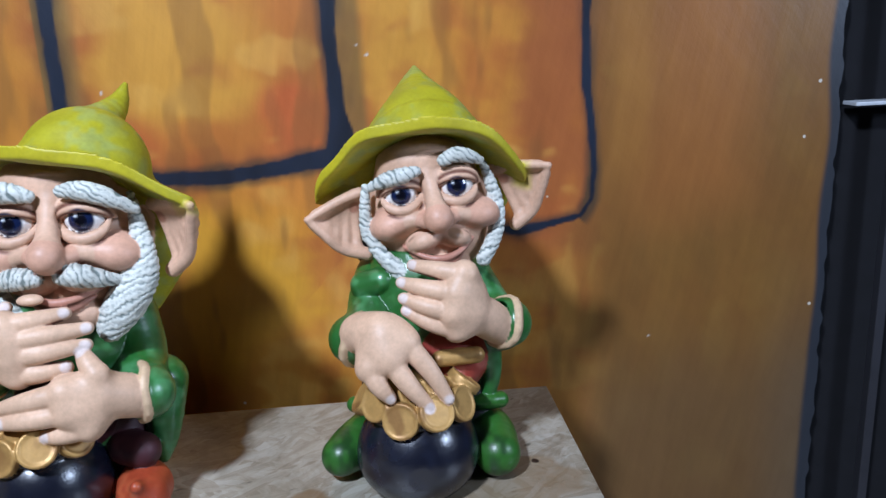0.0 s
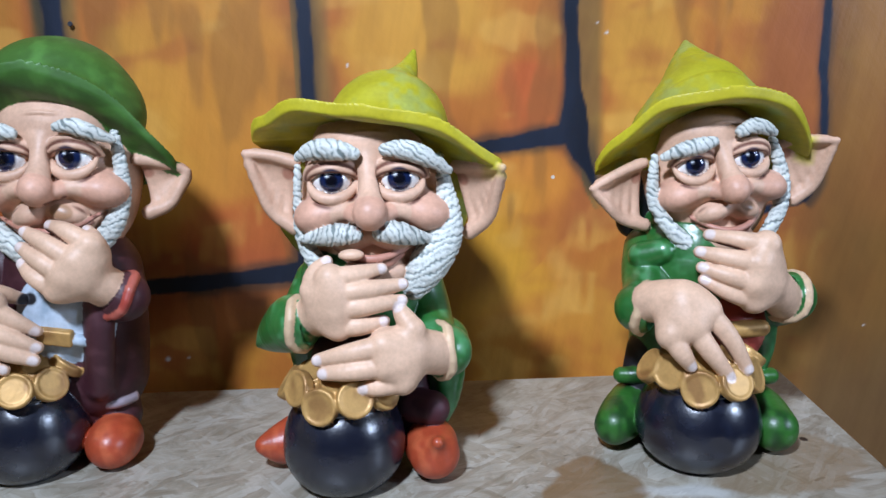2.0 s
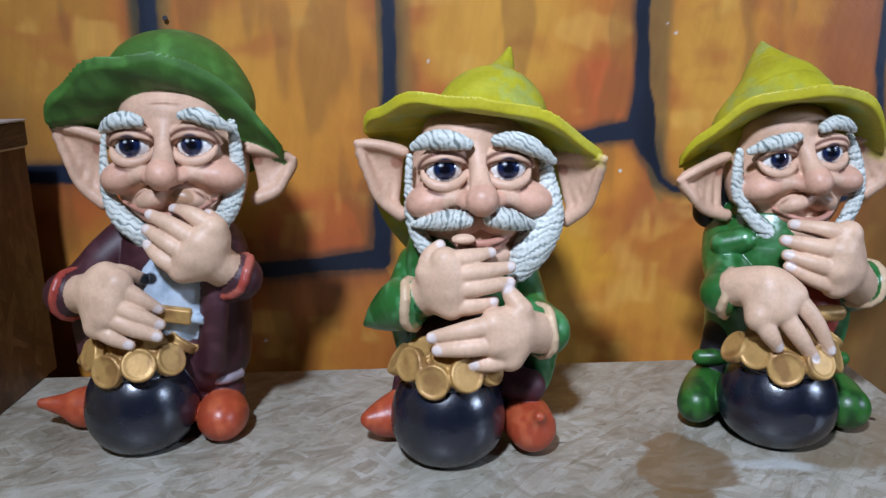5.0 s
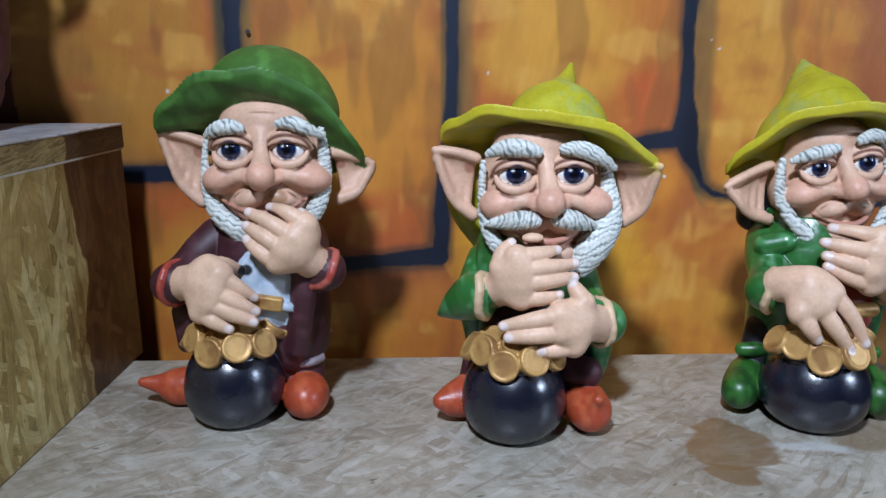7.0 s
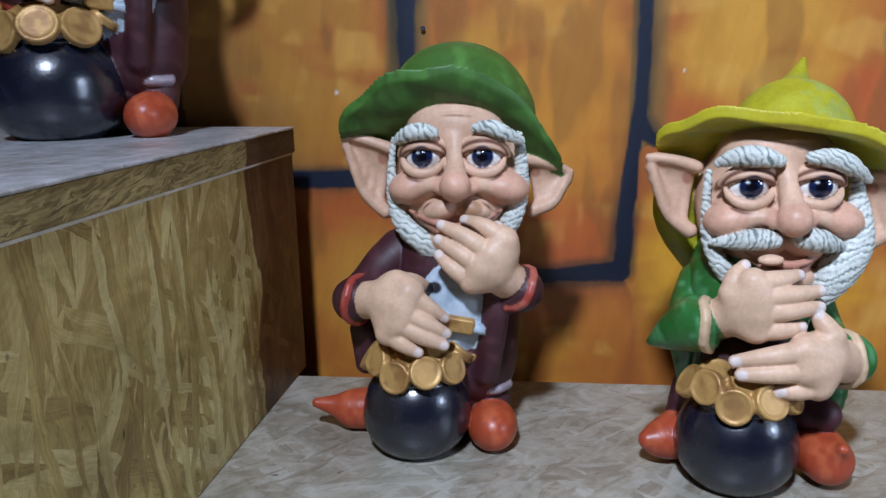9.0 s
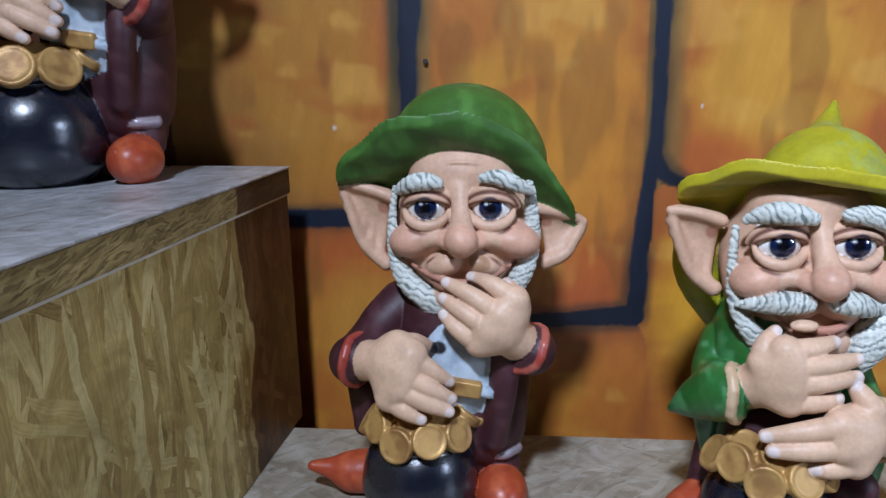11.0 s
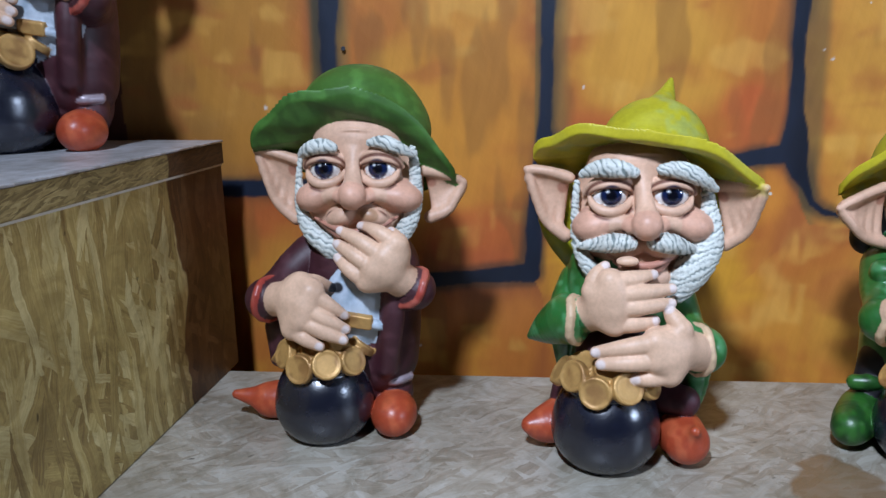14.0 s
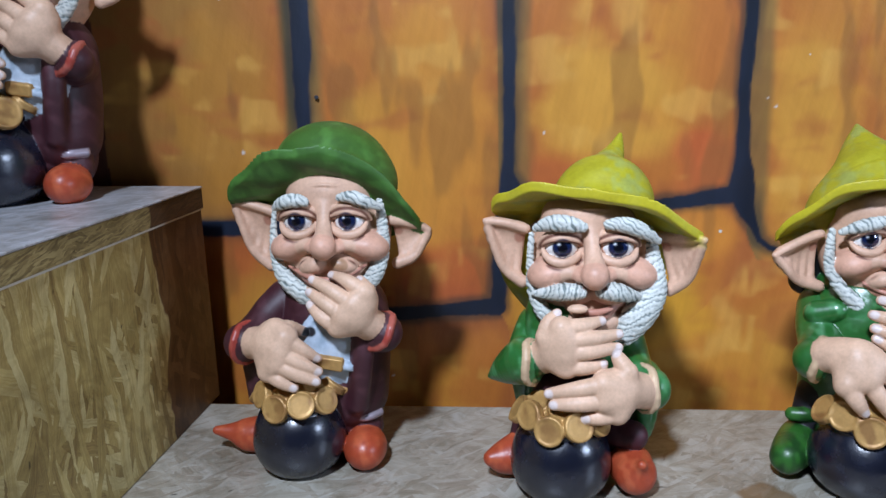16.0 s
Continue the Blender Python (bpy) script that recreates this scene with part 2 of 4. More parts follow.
def lay_colour(me, name, rgb):
    a = me.color_attributes.new(name, "FLOAT_COLOR", "POINT")
    a.data.foreach_set("color", np.concatenate([rgb, np.ones((len(rgb), 1))], 1).astype(np.float32).ravel())


def value_noise(x, y, seed):
    """Smooth noise from 0 to 1 over a plane, one lattice cell per unit."""
    table = np.random.default_rng(seed).random((64, 64))
    i, j = np.floor(x).astype(int), np.floor(y).astype(int)
    u, v = x - i, y - j
    u, v = u * u * (3 - 2 * u), v * v * (3 - 2 * v)
    a, b = table[i % 64, j % 64], table[(i + 1) % 64, j % 64]
    c, d = table[i % 64, (j + 1) % 64], table[(i + 1) % 64, (j + 1) % 64]
    return (a * (1 - u) + b * u) * (1 - v) + (c * (1 - u) + d * u) * v


def step(lo, hi, x):
    t = np.clip((x - lo) / (hi - lo), 0, 1)
    return t * t * (3 - 2 * t)


# ---- the painted wall ----
WALL_RIGHT = 1.505


def blocks(x, z):
    """For each place on the wall: how deep it lies in a painted stone (metres, minus in a joint), and which stone."""
    depth, which = np.full(x.shape, -1.0), np.zeros(x.shape, int)
    stones = (
        (-1.40, -0.185, 0.10, 2.6, 0.05),
        (-0.150, 0.142, 0.862, 2.6, 0.03),
        (0.168, 0.456, 0.726, 2.6, 0.035),
        (0.478, 0.806, 0.894, 2.6, 0.060),
        (0.832, 1.148, 0.796, 2.6, 0.050),
        (-0.150, 0.165, 0.20, 0.836, 0.03),
        (0.170, 0.462, 0.20, 0.700, 0.03),
        (0.464, 0.832, 0.20, 0.876, 0.050),
        (0.640, 1.70, 0.20, 0.778, 0.04),
        (1.158, 1.70, 0.20, 2.6, 0.03),
    )
    for n, (x0, x1, z0, z1, r) in enumerate(stones):
        qx = np.abs(x - (x0 + x1) / 2) - (x1 - x0) / 2 + r
        qz = np.abs(z - (z0 + z1) / 2) - (z1 - z0) / 2 + r
        d = r - np.hypot(np.maximum(qx, 0), np.maximum(qz, 0)) - np.minimum(np.maximum(qx, qz), 0)
        which = np.where(d > depth, n, which)
        depth = np.maximum(depth, d)
    return depth, which


def cloudy(x, z, seed, along=0.0, squeeze=1.0):
    """Noise in three octaves, turned by along (radians) and stretched by squeeze."""
    u, v = x * math.cos(along) + z * math.sin(along), (z * math.cos(along) - x * math.sin(along)) * squeeze
    total, size = 0, 1.0
    for n in range(3):
        u, v = u * 0.8 - v * 0.6 / squeeze + 7.3, v * 0.8 + u * 0.6 * squeeze + 3.1
        total = total + value_noise(u * size, v * size, seed + 31 * n) * (0.55, 0.3, 0.15)[n]
        size *= 2.1
    return total


# the brushed joints as lines of (x, z, half-width)
UPRIGHT_JOINTS = (
    ((0.158, 2.60, 0.013), (0.156, 1.12, 0.014), (0.154, 1.00, 0.011), (0.150, 0.85, 0.012)),
    ((0.469, 2.60, 0.010), (0.468, 0.96, 0.009), (0.460, 0.865, 0.011), (0.452, 0.785, 0.012), (0.450, 0.722, 0.012)),
)
LEVEL_JOINTS = (
    ((-0.40, 0.845, 0.010), (-0.006, 0.849, 0.0125), (0.15, 0.852, 0.012)),
    ((0.448, 0.718, 0.0145), (0.36, 0.711, 0.010), (0.30, 0.705, 0.012), (0.17, 0.70, 0.012)),
    ((0.468, 0.93, 0.010), (0.480, 0.908, 0.009), (0.505, 0.895, 0.008), (0.58, 0.881, 0.0085), (0.664, 0.880, 0.0095), (0.739, 0.8865, 0.0095), (0.80, 0.896, 0.013)),
)
END_JOINTS = (
    ((0.822, 2.60, 0.010), (0.814, 1.026, 0.009), (0.816, 0.955, 0.011), (0.818, 0.906, 0.020), (0.828, 0.868, 0.012), (0.843, 0.842, 0.006)),
    ((0.843, 0.842, 0.006), (0.850, 0.824, 0.005), (0.867, 0.812, 0.0045), (0.906, 0.803, 0.004), (1.00, 0.792, 0.003), (1.055, 0.780, 0.007), (1.142, 0.797, 0.003)),
    ((1.142, 0.797, 0.003), (1.158, 0.821, 0.003), (1.160, 0.861, 0.0045), (1.149, 0.975, 0.006), (1.146, 2.60, 0.006)),
)


def joint_depth(x, z):
    """How far a place lies outside the nearest brushed joint line; minus within it."""
    best = np.full(x.shape, 1.0)
    for line in UPRIGHT_JOINTS + LEVEL_JOINTS + END_JOINTS:
        for (x0, z0, r0), (x1, z1, r1) in zip(line, line[1:]):
            t = np.clip(((x - x0) * (x1 - x0) + (z - z0) * (z1 - z0)) / ((x1 - x0) ** 2 + (z1 - z0) ** 2), 0, 1)
            best = np.minimum(best, np.hypot(x - x0 - t * (x1 - x0), z - z0 - t * (z1 - z0)) - r0 - t * (r1 - r0))
    return best


def mural_paint(x, z):
    wob = (cloudy(x * 9, z * 9, 1) - 0.5) * 0.016 + (cloudy(x * 30, z * 22, 2) - 0.5) * 0.006
    wob2 = (cloudy(x * 8, z * 8, 12) - 0.5) * 0.014
    d, k = blocks(x + wob, z + wob2)
    gap = joint_depth(x + wob * 0.45, z + wob2 * 0.45)
    broad = cloudy(x * 6 + k * 3.1, z * 4 + k * 1.7, 3)
    broad2 = cloudy(x * 4 + k * 5.3, z * 5 - k * 2.7, 13)
    stroke = cloudy(x * 26, z * 7, 4, 0.2)
    arc = cloudy(x * 12, z * 24, 6, 0.6)
    fine = cloudy(x * 110, z * 40, 5, 0.2)
    c = np.ones(x.shape + (3,)) * np.array((0.49, 0.160, 0.030))

    def lay(colour, amount):
        nonlocal c
        c = c + (np.array(colour) - c) * np.clip(amount, 0, 1)[..., None]

    def patch(colour, cx, cz, rx, rz, amount, stones):
        r = np.hypot((x - cx) / rx, (z - cz) / rz) + (broad - 0.5) * 0.9 + (arc - 0.5) * 0.7
        lay(colour, amount * step(1.15, 0.45, r) * np.isin(k, stones))

    gold, amber, red, rust = (0.64, 0.31, 0.045), (0.60, 0.255, 0.036), (0.50, 0.105, 0.030), (0.36, 0.105, 0.030)
    olive, tan = (0.085, 0.072, 0.026), (0.26, 0.145, 0.034)
    # each stone: a darker rim, a light middle, then its own patches
    lay(amber, 0.85 * step(0.03, 0.12, d + (broad - 0.5) * 0.12) * step(0.30, 0.62, 0.5 * arc + 0.5 * stroke))
    lay(rust, 0.8 * step(0.040, 0.004, d + (stroke - 0.5) * 0.05 + (broad2 - 0.5) * 0.05))
    lay(tan, 0.65 * np.isin(k, (1,)) * step(0.16, -0.06, x + (broad - 0.5) * 0.12))
    patch((0.46, 0.20, 0.03), 0.04, 1.02, 0.09, 0.16, 0.8, (1,))
    patch(gold, 0.255, 0.90, 0.06, 0.15, 0.9, (2,))
    patch(amber, 0.36, 1.02, 0.10, 0.20, 0.7, (2,))
    patch(red, 0.37, 0.77, 0.09, 0.05, 0.65, (2,))
    patch(gold, 0.62, 1.04, 0.11, 0.10, 0.9, (3,))
    patch(red, 0.765, 0.945, 0.05, 0.06, 0.85, (3,))
    patch(red, 0.53, 0.925, 0.06, 0.035, 0.5, (3,))
    patch(gold, 0.905, 1.00, 0.07, 0.20, 0.85, (4,))
    patch(rust, 1.10, 0.95, 0.07, 0.25, 0.85, (4,))
    patch(red, 0.08, 0.80, 0.09, 0.03, 0.5, (5,))
    patch(gold, 0.10, 0.68, 0.10, 0.08, 0.6, (5,))
    patch(rust, 0.30, 0.66, 0.10, 0.08, 0.5, (6,))
    patch((0.68, 0.33, 0.032), 0.62, 0.72, 0.16, 0.12, 0.95, (6, 7, 8))
    patch((0.62, 0.24, 0.034), 0.74, 0.84, 0.09, 0.05, 0.6, (7,))
    patch(gold, 0.95, 0.66, 0.12, 0.10, 0.7, (8,))
    # scumbled brushwork over all of it: drier, redder and darker sweeps
    lay((0.40, 0.105, 0.028), 0.55 * step(0.52, 0.70, cloudy(x * 9, z * 15, 41, 0.9)) * step(0.3, 0.6, arc))
    lay((0.70, 0.37, 0.075), 0.55 * step(0.56, 0.72, cloudy(x * 10, z * 17, 43, 2.2)) * step(0.35, 0.6, stroke))
    lay((0.22, 0.095, 0.026), 0.45 * step(0.60, 0.74, cloudy(x * 22, z * 6, 47, 0.1)))
    # the brown stone at the end of the wall
    end = np.isin(k, (8, 9)) * step(1.06, 1.20, x)
    lay((0.190, 0.090, 0.022), end * 0.9)
    lay((0.34, 0.128, 0.030), end * 0.85 * step(0.15, 0.03, np.abs(x - 1.30 + (broad - 0.5) * 0.08)) * step(0.74, 0.86, z + (broad2 - 0.5) * 0.12))
    lay((0.36, 0.155, 0.032), end * 0.6 * step(0.04, 0.01, np.abs(x - 1.215 + (stroke - 0.5) * 0.03)) * step(0.80, 0.92, z))
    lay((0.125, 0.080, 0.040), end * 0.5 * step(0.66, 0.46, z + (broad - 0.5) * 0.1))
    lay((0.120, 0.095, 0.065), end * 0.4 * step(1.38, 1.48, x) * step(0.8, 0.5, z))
    lay((0.065, 0.020, 0.014), np.isin(k, (0,)) * 0.9)
    # olive and tan brushed along the left of the stones and over the edge of the joints
    lay(olive, 0.85 * step(0.016, 0.002, np.abs(x - 0.134 + (stroke - 0.5) * 0.012)) * step(0.84, 0.9, z))
    for side in (0.173, 0.482, 0.836):
        lay((0.20, 0.125, 0.036), 0.75 * step(0.026, 0.006, x - side + (stroke - 0.5) * 0.02) * (x > side - 0.03) * np.isin(k, (2, 3, 4)))
    lay((0.030, 0.034, 0.026), 0.70 * step(0.014, 0.0, gap + (stroke - 0.5) * 0.016) * step(0.36, 0.56, broad2))
    blue = np.array((0.009, 0.014, 0.027)) * (0.5 + 1.3 * stroke[..., None])
    c = c + (blue - c) * step(0.0016, -0.0016, gap + (fine - 0.5) * 0.004)[..., None]
    # single pale chips and drips of plaster
    for px, pz, r in ((0.054, 0.971, 0.004), (0.522, 0.994, 0.0025), (0.247, 0.597, 0.005), (0.276, 0.598, 0.003), (0.858, 1.027, 0.003), (0.845, 1.04, 0.002), (1.242, 0.611, 0.002)):
        c = c + (np.array((0.66, 0.62, 0.56)) - c) * step(r, r * 0.4, np.hypot(x - px + (fine - 0.5) * r, z - pz + (stroke - 0.5) * r))[..., None]
    return np.clip(c, 0, 1)


def painted_wall():
    xs = np.concatenate([np.linspace(-1.4, -0.42, 20)[:-1], np.arange(-0.42, WALL_RIGHT, 0.0026), [WALL_RIGHT]])
    zs = np.concatenate([np.linspace(0, 0.34, 8)[:-1], np.arange(0.34, 1.24, 0.0026), np.linspace(1.24, 2.6, 40)])
    gx, gz = np.meshgrid(xs, zs, indexing="ij")
    nx, nz = gx.shape
    ragged = step(WALL_RIGHT - 0.02, WALL_RIGHT, gx) * (value_noise(gz * 60, gz * 0, 7) - 0.5) * 0.006
    front = np.stack([gx + ragged, np.zeros_like(gx), gz], -1).reshape(-1, 3)
    ix = np.arange(nx * nz).reshape(nx, nz)
    quads = np.stack([ix[:-1, :-1], ix[1:, :-1], ix[1:, 1:], ix[:-1, 1:]], -1).reshape(-1, 4)
    rim = np.concatenate([ix[:, 0], ix[-1, 1:], ix[-2::-1, -1], ix[0, -2:0:-1]])
    back = front[rim] + (0, 0.03, 0)
    bi = len(front) + np.arange(len(rim))
    side = np.stack([rim, bi, np.roll(bi, -1), np.roll(rim, -1)], -1)
    verts = np.concatenate([front, back])
    me = fill_mesh("wall_mural", verts, np.concatenate([quads, side]), False)
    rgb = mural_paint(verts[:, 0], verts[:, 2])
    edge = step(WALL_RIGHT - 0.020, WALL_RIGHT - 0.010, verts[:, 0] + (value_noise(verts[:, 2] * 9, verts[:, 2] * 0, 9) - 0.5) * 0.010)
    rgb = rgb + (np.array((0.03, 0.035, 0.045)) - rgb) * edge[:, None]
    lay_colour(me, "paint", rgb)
    me.materials.append(MURAL)
    return tagged(new("wall_mural", me), "flat board wall painted with orange stone blocks and dark joints", "wall", kind="structure")


painted_wall()
# unseen room shell, added around the set; its dark plaster keeps fill light low
for name, lims, mat in (
    ("floor", (-1.6, 3.2, -3.4, 0.4, -0.05, 0.0), CONCRETE),
    ("ceiling", (-1.6, 3.2, -3.4, 0.4, 2.62, 2.7), PLASTER),
    ("wall_west", (-1.66, -1.6, -3.4, 0.4, 0, 2.62), PLASTER),
    ("wall_east", (3.2, 3.26, -3.4, 0.4, 0, 2.62), PLASTER),
    ("wall_south", (-1.6, 3.2, -3.46, -3.4, 0, 2.62), PLASTER),
    ("wall_north", (-1.6, 3.2, 0.4, 0.46, 0, 2.62), PLASTER),
):
    tagged(part(name, box(*lims), mat), kind="structure")
tagged(part("backdrop", box(1.512, 2.4, 0.034, 0.05, 0.0, 2.6), BLACK), "black sheet beside the painted wall", "curtain", kind="structure")


def dark_rack():
    rack = tagged(new("metal_rack"), "dark metal rack with a pale shelf edge beside the wall", "rack")
    part("post", box(1.585, 1.60, -0.01, 0.005, 0.0, 1.5, 0.002), GREYBAR, rack)
    part("post", box(1.86, 1.875, -0.01, 0.005, 0.0, 1.5, 0.002), GREYBAR, rack)
    part("shelf_edge", box(1.522, 1.90, -0.012, 0.02, 0.929, 0.934, 0.001), PALE, rack, "pale metal shelf edge")
    return rack


dark_rack()


def nail(x, z):
    """A round-headed nail half driven into the wall."""
    bm = bmesh.new()
    bmesh.ops.create_cone(bm, cap_ends=True, segments=14, radius1=0.0035, radius2=0.0030, depth=0.002)
    bmesh.ops.bevel(bm, geom=bm.edges[:], offset=0.0004, segments=1, affect="EDGES")
    bmesh.ops.create_cone(bm, cap_ends=True, segments=8, radius1=0.0012, radius2=0.0012, depth=0.009, matrix=Matrix.Translation((0, 0, -0.004)))
    ob = tagged(part("nail", bm, GREYBAR), "dark metal nail in the painted wall", "nail")
    ob.matrix_world = pose(x, -0.006, z, 90, 0, 0)
    return ob


nail(0.177, 1.054)


# ---- the board shelf and the crate ----
shelf = tagged(new("display_shelf"), "low display platform of worn, stained strand board", "platform")
part("board", box(-1.1, 1.064, -0.85, -0.119, 0.578, 0.6, 0.0015), OSB_SHELF, shelf)
part("apron", box(-1.095, 1.05, -0.84, -0.82, 0.02, 0.576), OSB_SIDE, shelf)
part("end_panel", box(1.03, 1.052, -0.818, -0.118, 0.0, 0.576), OSB_SIDE, shelf)
part("end_panel", box(-1.09, -1.07, -0.818, -0.118, 0.0, 0.576), OSB_SIDE, shelf)

crate = tagged(new("wooden_crate"), "raw strand board crate with brown paint along its back", "crate")
crate.matrix_world = pose(0.012, -0.088, 0.601, 0, 0, -3.3)
RISE = 0.030


def leaning(x0, x1, y0, y1, z0, z1, low=1.0, bevel=0.001):
    """A box whose top (and, with low, also its underside) rises towards the front of the crate."""
    bm = box(x0, x1, y0, y1, z0, z1, bevel)
    for v in bm.verts:
        v.co.z += -v.co.y * RISE * (1.0 if v.co.z > (z0 + z1) / 2 else low)
    return bm


part("side_panel", leaning(-0.018, 0.0, -0.80, 0.0, 0.0, 0.297, 0.0), OSB_SIDE, crate)
part("back_panel", box(-0.70, -0.02, -0.018, 0.0, 0.0, 0.297), OSB_SIDE, crate)
part("front_panel", box(-0.70, -0.02, -0.80, -0.782, 0.0, 0.318), OSB_SIDE, crate)
part("side_panel", leaning(-0.72, -0.702, -0.80, 0.0, 0.0, 0.297, 0.0), OSB_SIDE, crate)
part("edge_band", leaning(-0.02, 0.003, -0.803, 0.003, 0.300, 0.329), OSB_EDGE, crate)
part("top", leaning(-0.723, 0.004, -0.804, 0.004, 0.3295, 0.3325), OSB_TOP, crate)
part("filler_line", leaning(-0.012, 0.0015, -0.795, 0.0, 0.2972, 0.2998, 1.0, 0.0), GLUE, crate, "pale filler line in the joint")


# ---- clay: soft shapes joined on a grid of distances ----
class Clay:
    def __init__(self, lo, hi, h):
        self.lo, self.h = np.array(lo, float), h
        self.n = np.ceil((np.array(hi) - self.lo) / h).astype(int) + 1
        self.field = np.full(self.n, 0.05, np.float32)
        self.layer = np.full(self.n, 0.05, np.float32)
        self.shapes, self.marks = [], []
        self.head, self.size = None, 1.0

    def press(self):
        """Ends a group: what comes next meets it with a crease instead of flowing into it."""
        np.minimum(self.field, self.layer, out=self.field)
        self.layer.fill(0.05)

    def window(self, lo, hi):
        a = np.clip(np.floor((np.array(lo) - self.lo) / self.h).astype(int), 0, self.n - 1)
        b = np.clip(np.ceil((np.array(hi) - self.lo) / self.h).astype(int) + 1, 1, self.n)
        axes = [self.lo[i] + self.h * np.arange(a[i], b[i]) for i in range(3)]
        x, y, z = np.meshgrid(*axes, indexing="ij")
        return tuple(slice(p, q) for p, q in zip(a, b)), np.stack([x, y, z], -1)

    def add(self, fn, lo, hi, colour, k=0.006, groove=None, cut=False):
        pad = max(k, 0.004) + 0.006
        lo, hi = np.array(lo) - pad, np.array(hi) + pad
        s, p = self.window(lo, hi)
        if 0 in p.shape:
            return
        d = fn(p)
        if groove:
            d = d + groove[2] * self.comb(self.phase(p, groove))
        g = self.layer[s]
        if cut:
            d = -d
            h = np.clip(0.5 - 0.5 * (g - d) / k, 0, 1)
            self.layer[s] = g * (1 - h) + d * h + k * h * (1 - h)
        else:
            h = np.clip(0.5 + 0.5 * (g - d) / k, 0, 1)
            self.layer[s] = g * (1 - h) + d * h - k * h * (1 - h)
            self.shapes.append((fn, lo, hi, colour, groove))

    def mark(self, fn, lo, hi, colour, soft=0.0012):
        """Paint over what lies inside a shape, with no change of form."""
        self.marks.append((fn, np.array(lo) - 0.004, np.array(hi) + 0.004, colour, soft))

    @staticmethod
    def phase(p, groove):
        """Grooves that run along a wavering direction."""
        way, count = np.array(groove[0]), groove[1]
        x, y, z = p[..., 0], p[..., 1], p[..., 2]
        return (p @ way) * count + 2.0 * np.sin(z * 105 + x * 70) + 1.3 * np.sin(x * 330 - z * 240 + 1.0) + 0.6 * np.sin(x * 900 + z * 700)

    @staticmethod
    def comb(a):
        """Uneven strands: broad locks split by narrow valleys of differing depth."""
        return np.maximum(np.sin(a), -0.2) * (0.75 + 0.35 * np.sin(a * 0.31 + 2)) + 0.30 * np.sin(a * 2.7 + 0.8)

    def place(self, p):
        return tuple(self.head @ Vector(p)) if self.head else tuple(p)

    def ball(self, c, r, colour, k=0.006, turn=(0, 0, 0), groove=None, cut=False, mark=False):
        rot = Euler([radians(a) for a in turn]).to_matrix()
        if self.head:
            rot = self.head.to_3x3().normalized() @ rot
        c, m, r = np.array(self.place(c)), np.array(rot), np.array(r if hasattr(r, "__len__") else (r, r, r), float) * self.size

        def fn(p):
            q = (p - c) @ m
            a = np.linalg.norm(q / r, axis=-1)
            b = np.linalg.norm(q / (r * r), axis=-1) + 1e-9
            return a * (a - 1) / b
        reach = np.abs(m) @ r
        if mark:
            self.mark(fn, c - reach, c + reach, colour)
        else:
            self.add(fn, c - reach, c + reach, colour, k, groove, cut)

    def tube(self, pts, radii, colour, k=0.006, groove=None, cut=False, mark=False, smooth=2, flat=1.0):
        """A bent rod; flat: how much thinner it is from front to back."""
        pts = [np.array(self.place(p)) for p in pts]
        radii = [a * self.size for a in (radii if hasattr(radii, "__len__") else [radii] * len(pts))]
        for _ in range(smooth if len(pts) > 2 else 0):
            np_, nr = [pts[0]], [radii[0]]
            for i in range(len(pts) - 1):
                np_ += [pts[i] * 0.75 + pts[i + 1] * 0.25, pts[i] * 0.25 + pts[i + 1] * 0.75]
                nr += [radii[i] * 0.75 + radii[i + 1] * 0.25, radii[i] * 0.25 + radii[i + 1] * 0.75]
            pts, radii = np_ + [pts[-1]], nr + [radii[-1]]

        squash = np.array((1.0, flat, 1.0))
        pts = [p * squash for p in pts]

        def fn(p):
            p, best = p * squash, None
            for a, b, ra, rb in zip(pts, pts[1:], radii, radii[1:]):
                ab = b - a
                t = np.clip(((p - a) @ ab) / max(ab @ ab, 1e-12), 0, 1)
                d = np.linalg.norm(p - a - t[..., None] * ab, axis=-1) - ra - (rb - ra) * t
                best = d if best is None else np.minimum(best, d)
            return best
        lo = np.min([(p - r) / squash for p, r in zip(pts, radii)], 0)
        hi = np.max([(p + r) / squash for p, r in zip(pts, radii)], 0)
        if mark:
            self.mark(fn, lo, hi, colour)
        else:
            self.add(fn, lo, hi, colour, k, groove, cut)

    def slab(self, c, half, turn, colour, soft=0.002, k=0.002):
        """A plate with rounded edges."""
        rot, c, half = np.array(Euler([radians(a) for a in turn]).to_matrix()), np.array(c), np.array(half)

        def fn(p):
            q = np.abs((p - c) @ rot) - half + soft
            return np.linalg.norm(np.maximum(q, 0), axis=-1) + np.minimum(q.max(-1), 0) - soft
        reach = np.abs(rot) @ half
        self.add(fn, c - reach, c + reach, colour, k)

    def coin(self, c, turn, r=0.0168):
        rot = np.array(Euler([radians(a) for a in turn]).to_matrix())
        c = np.array(c)

        def fn(p):
            q = (p - c) @ rot
            rad = np.hypot(q[..., 0], q[..., 1])
            dish = 0.0022 + 0.0012 * step(r * 0.72, r * 0.86, rad)
            e = np.stack([rad - r + 0.002, np.abs(q[..., 2]) - dish], -1)
            return np.linalg.norm(np.maximum(e, 0), axis=-1) + np.minimum(e.max(-1), 0) - 0.002
        self.add(fn, c - r, c + r, "gold", 0.0015)

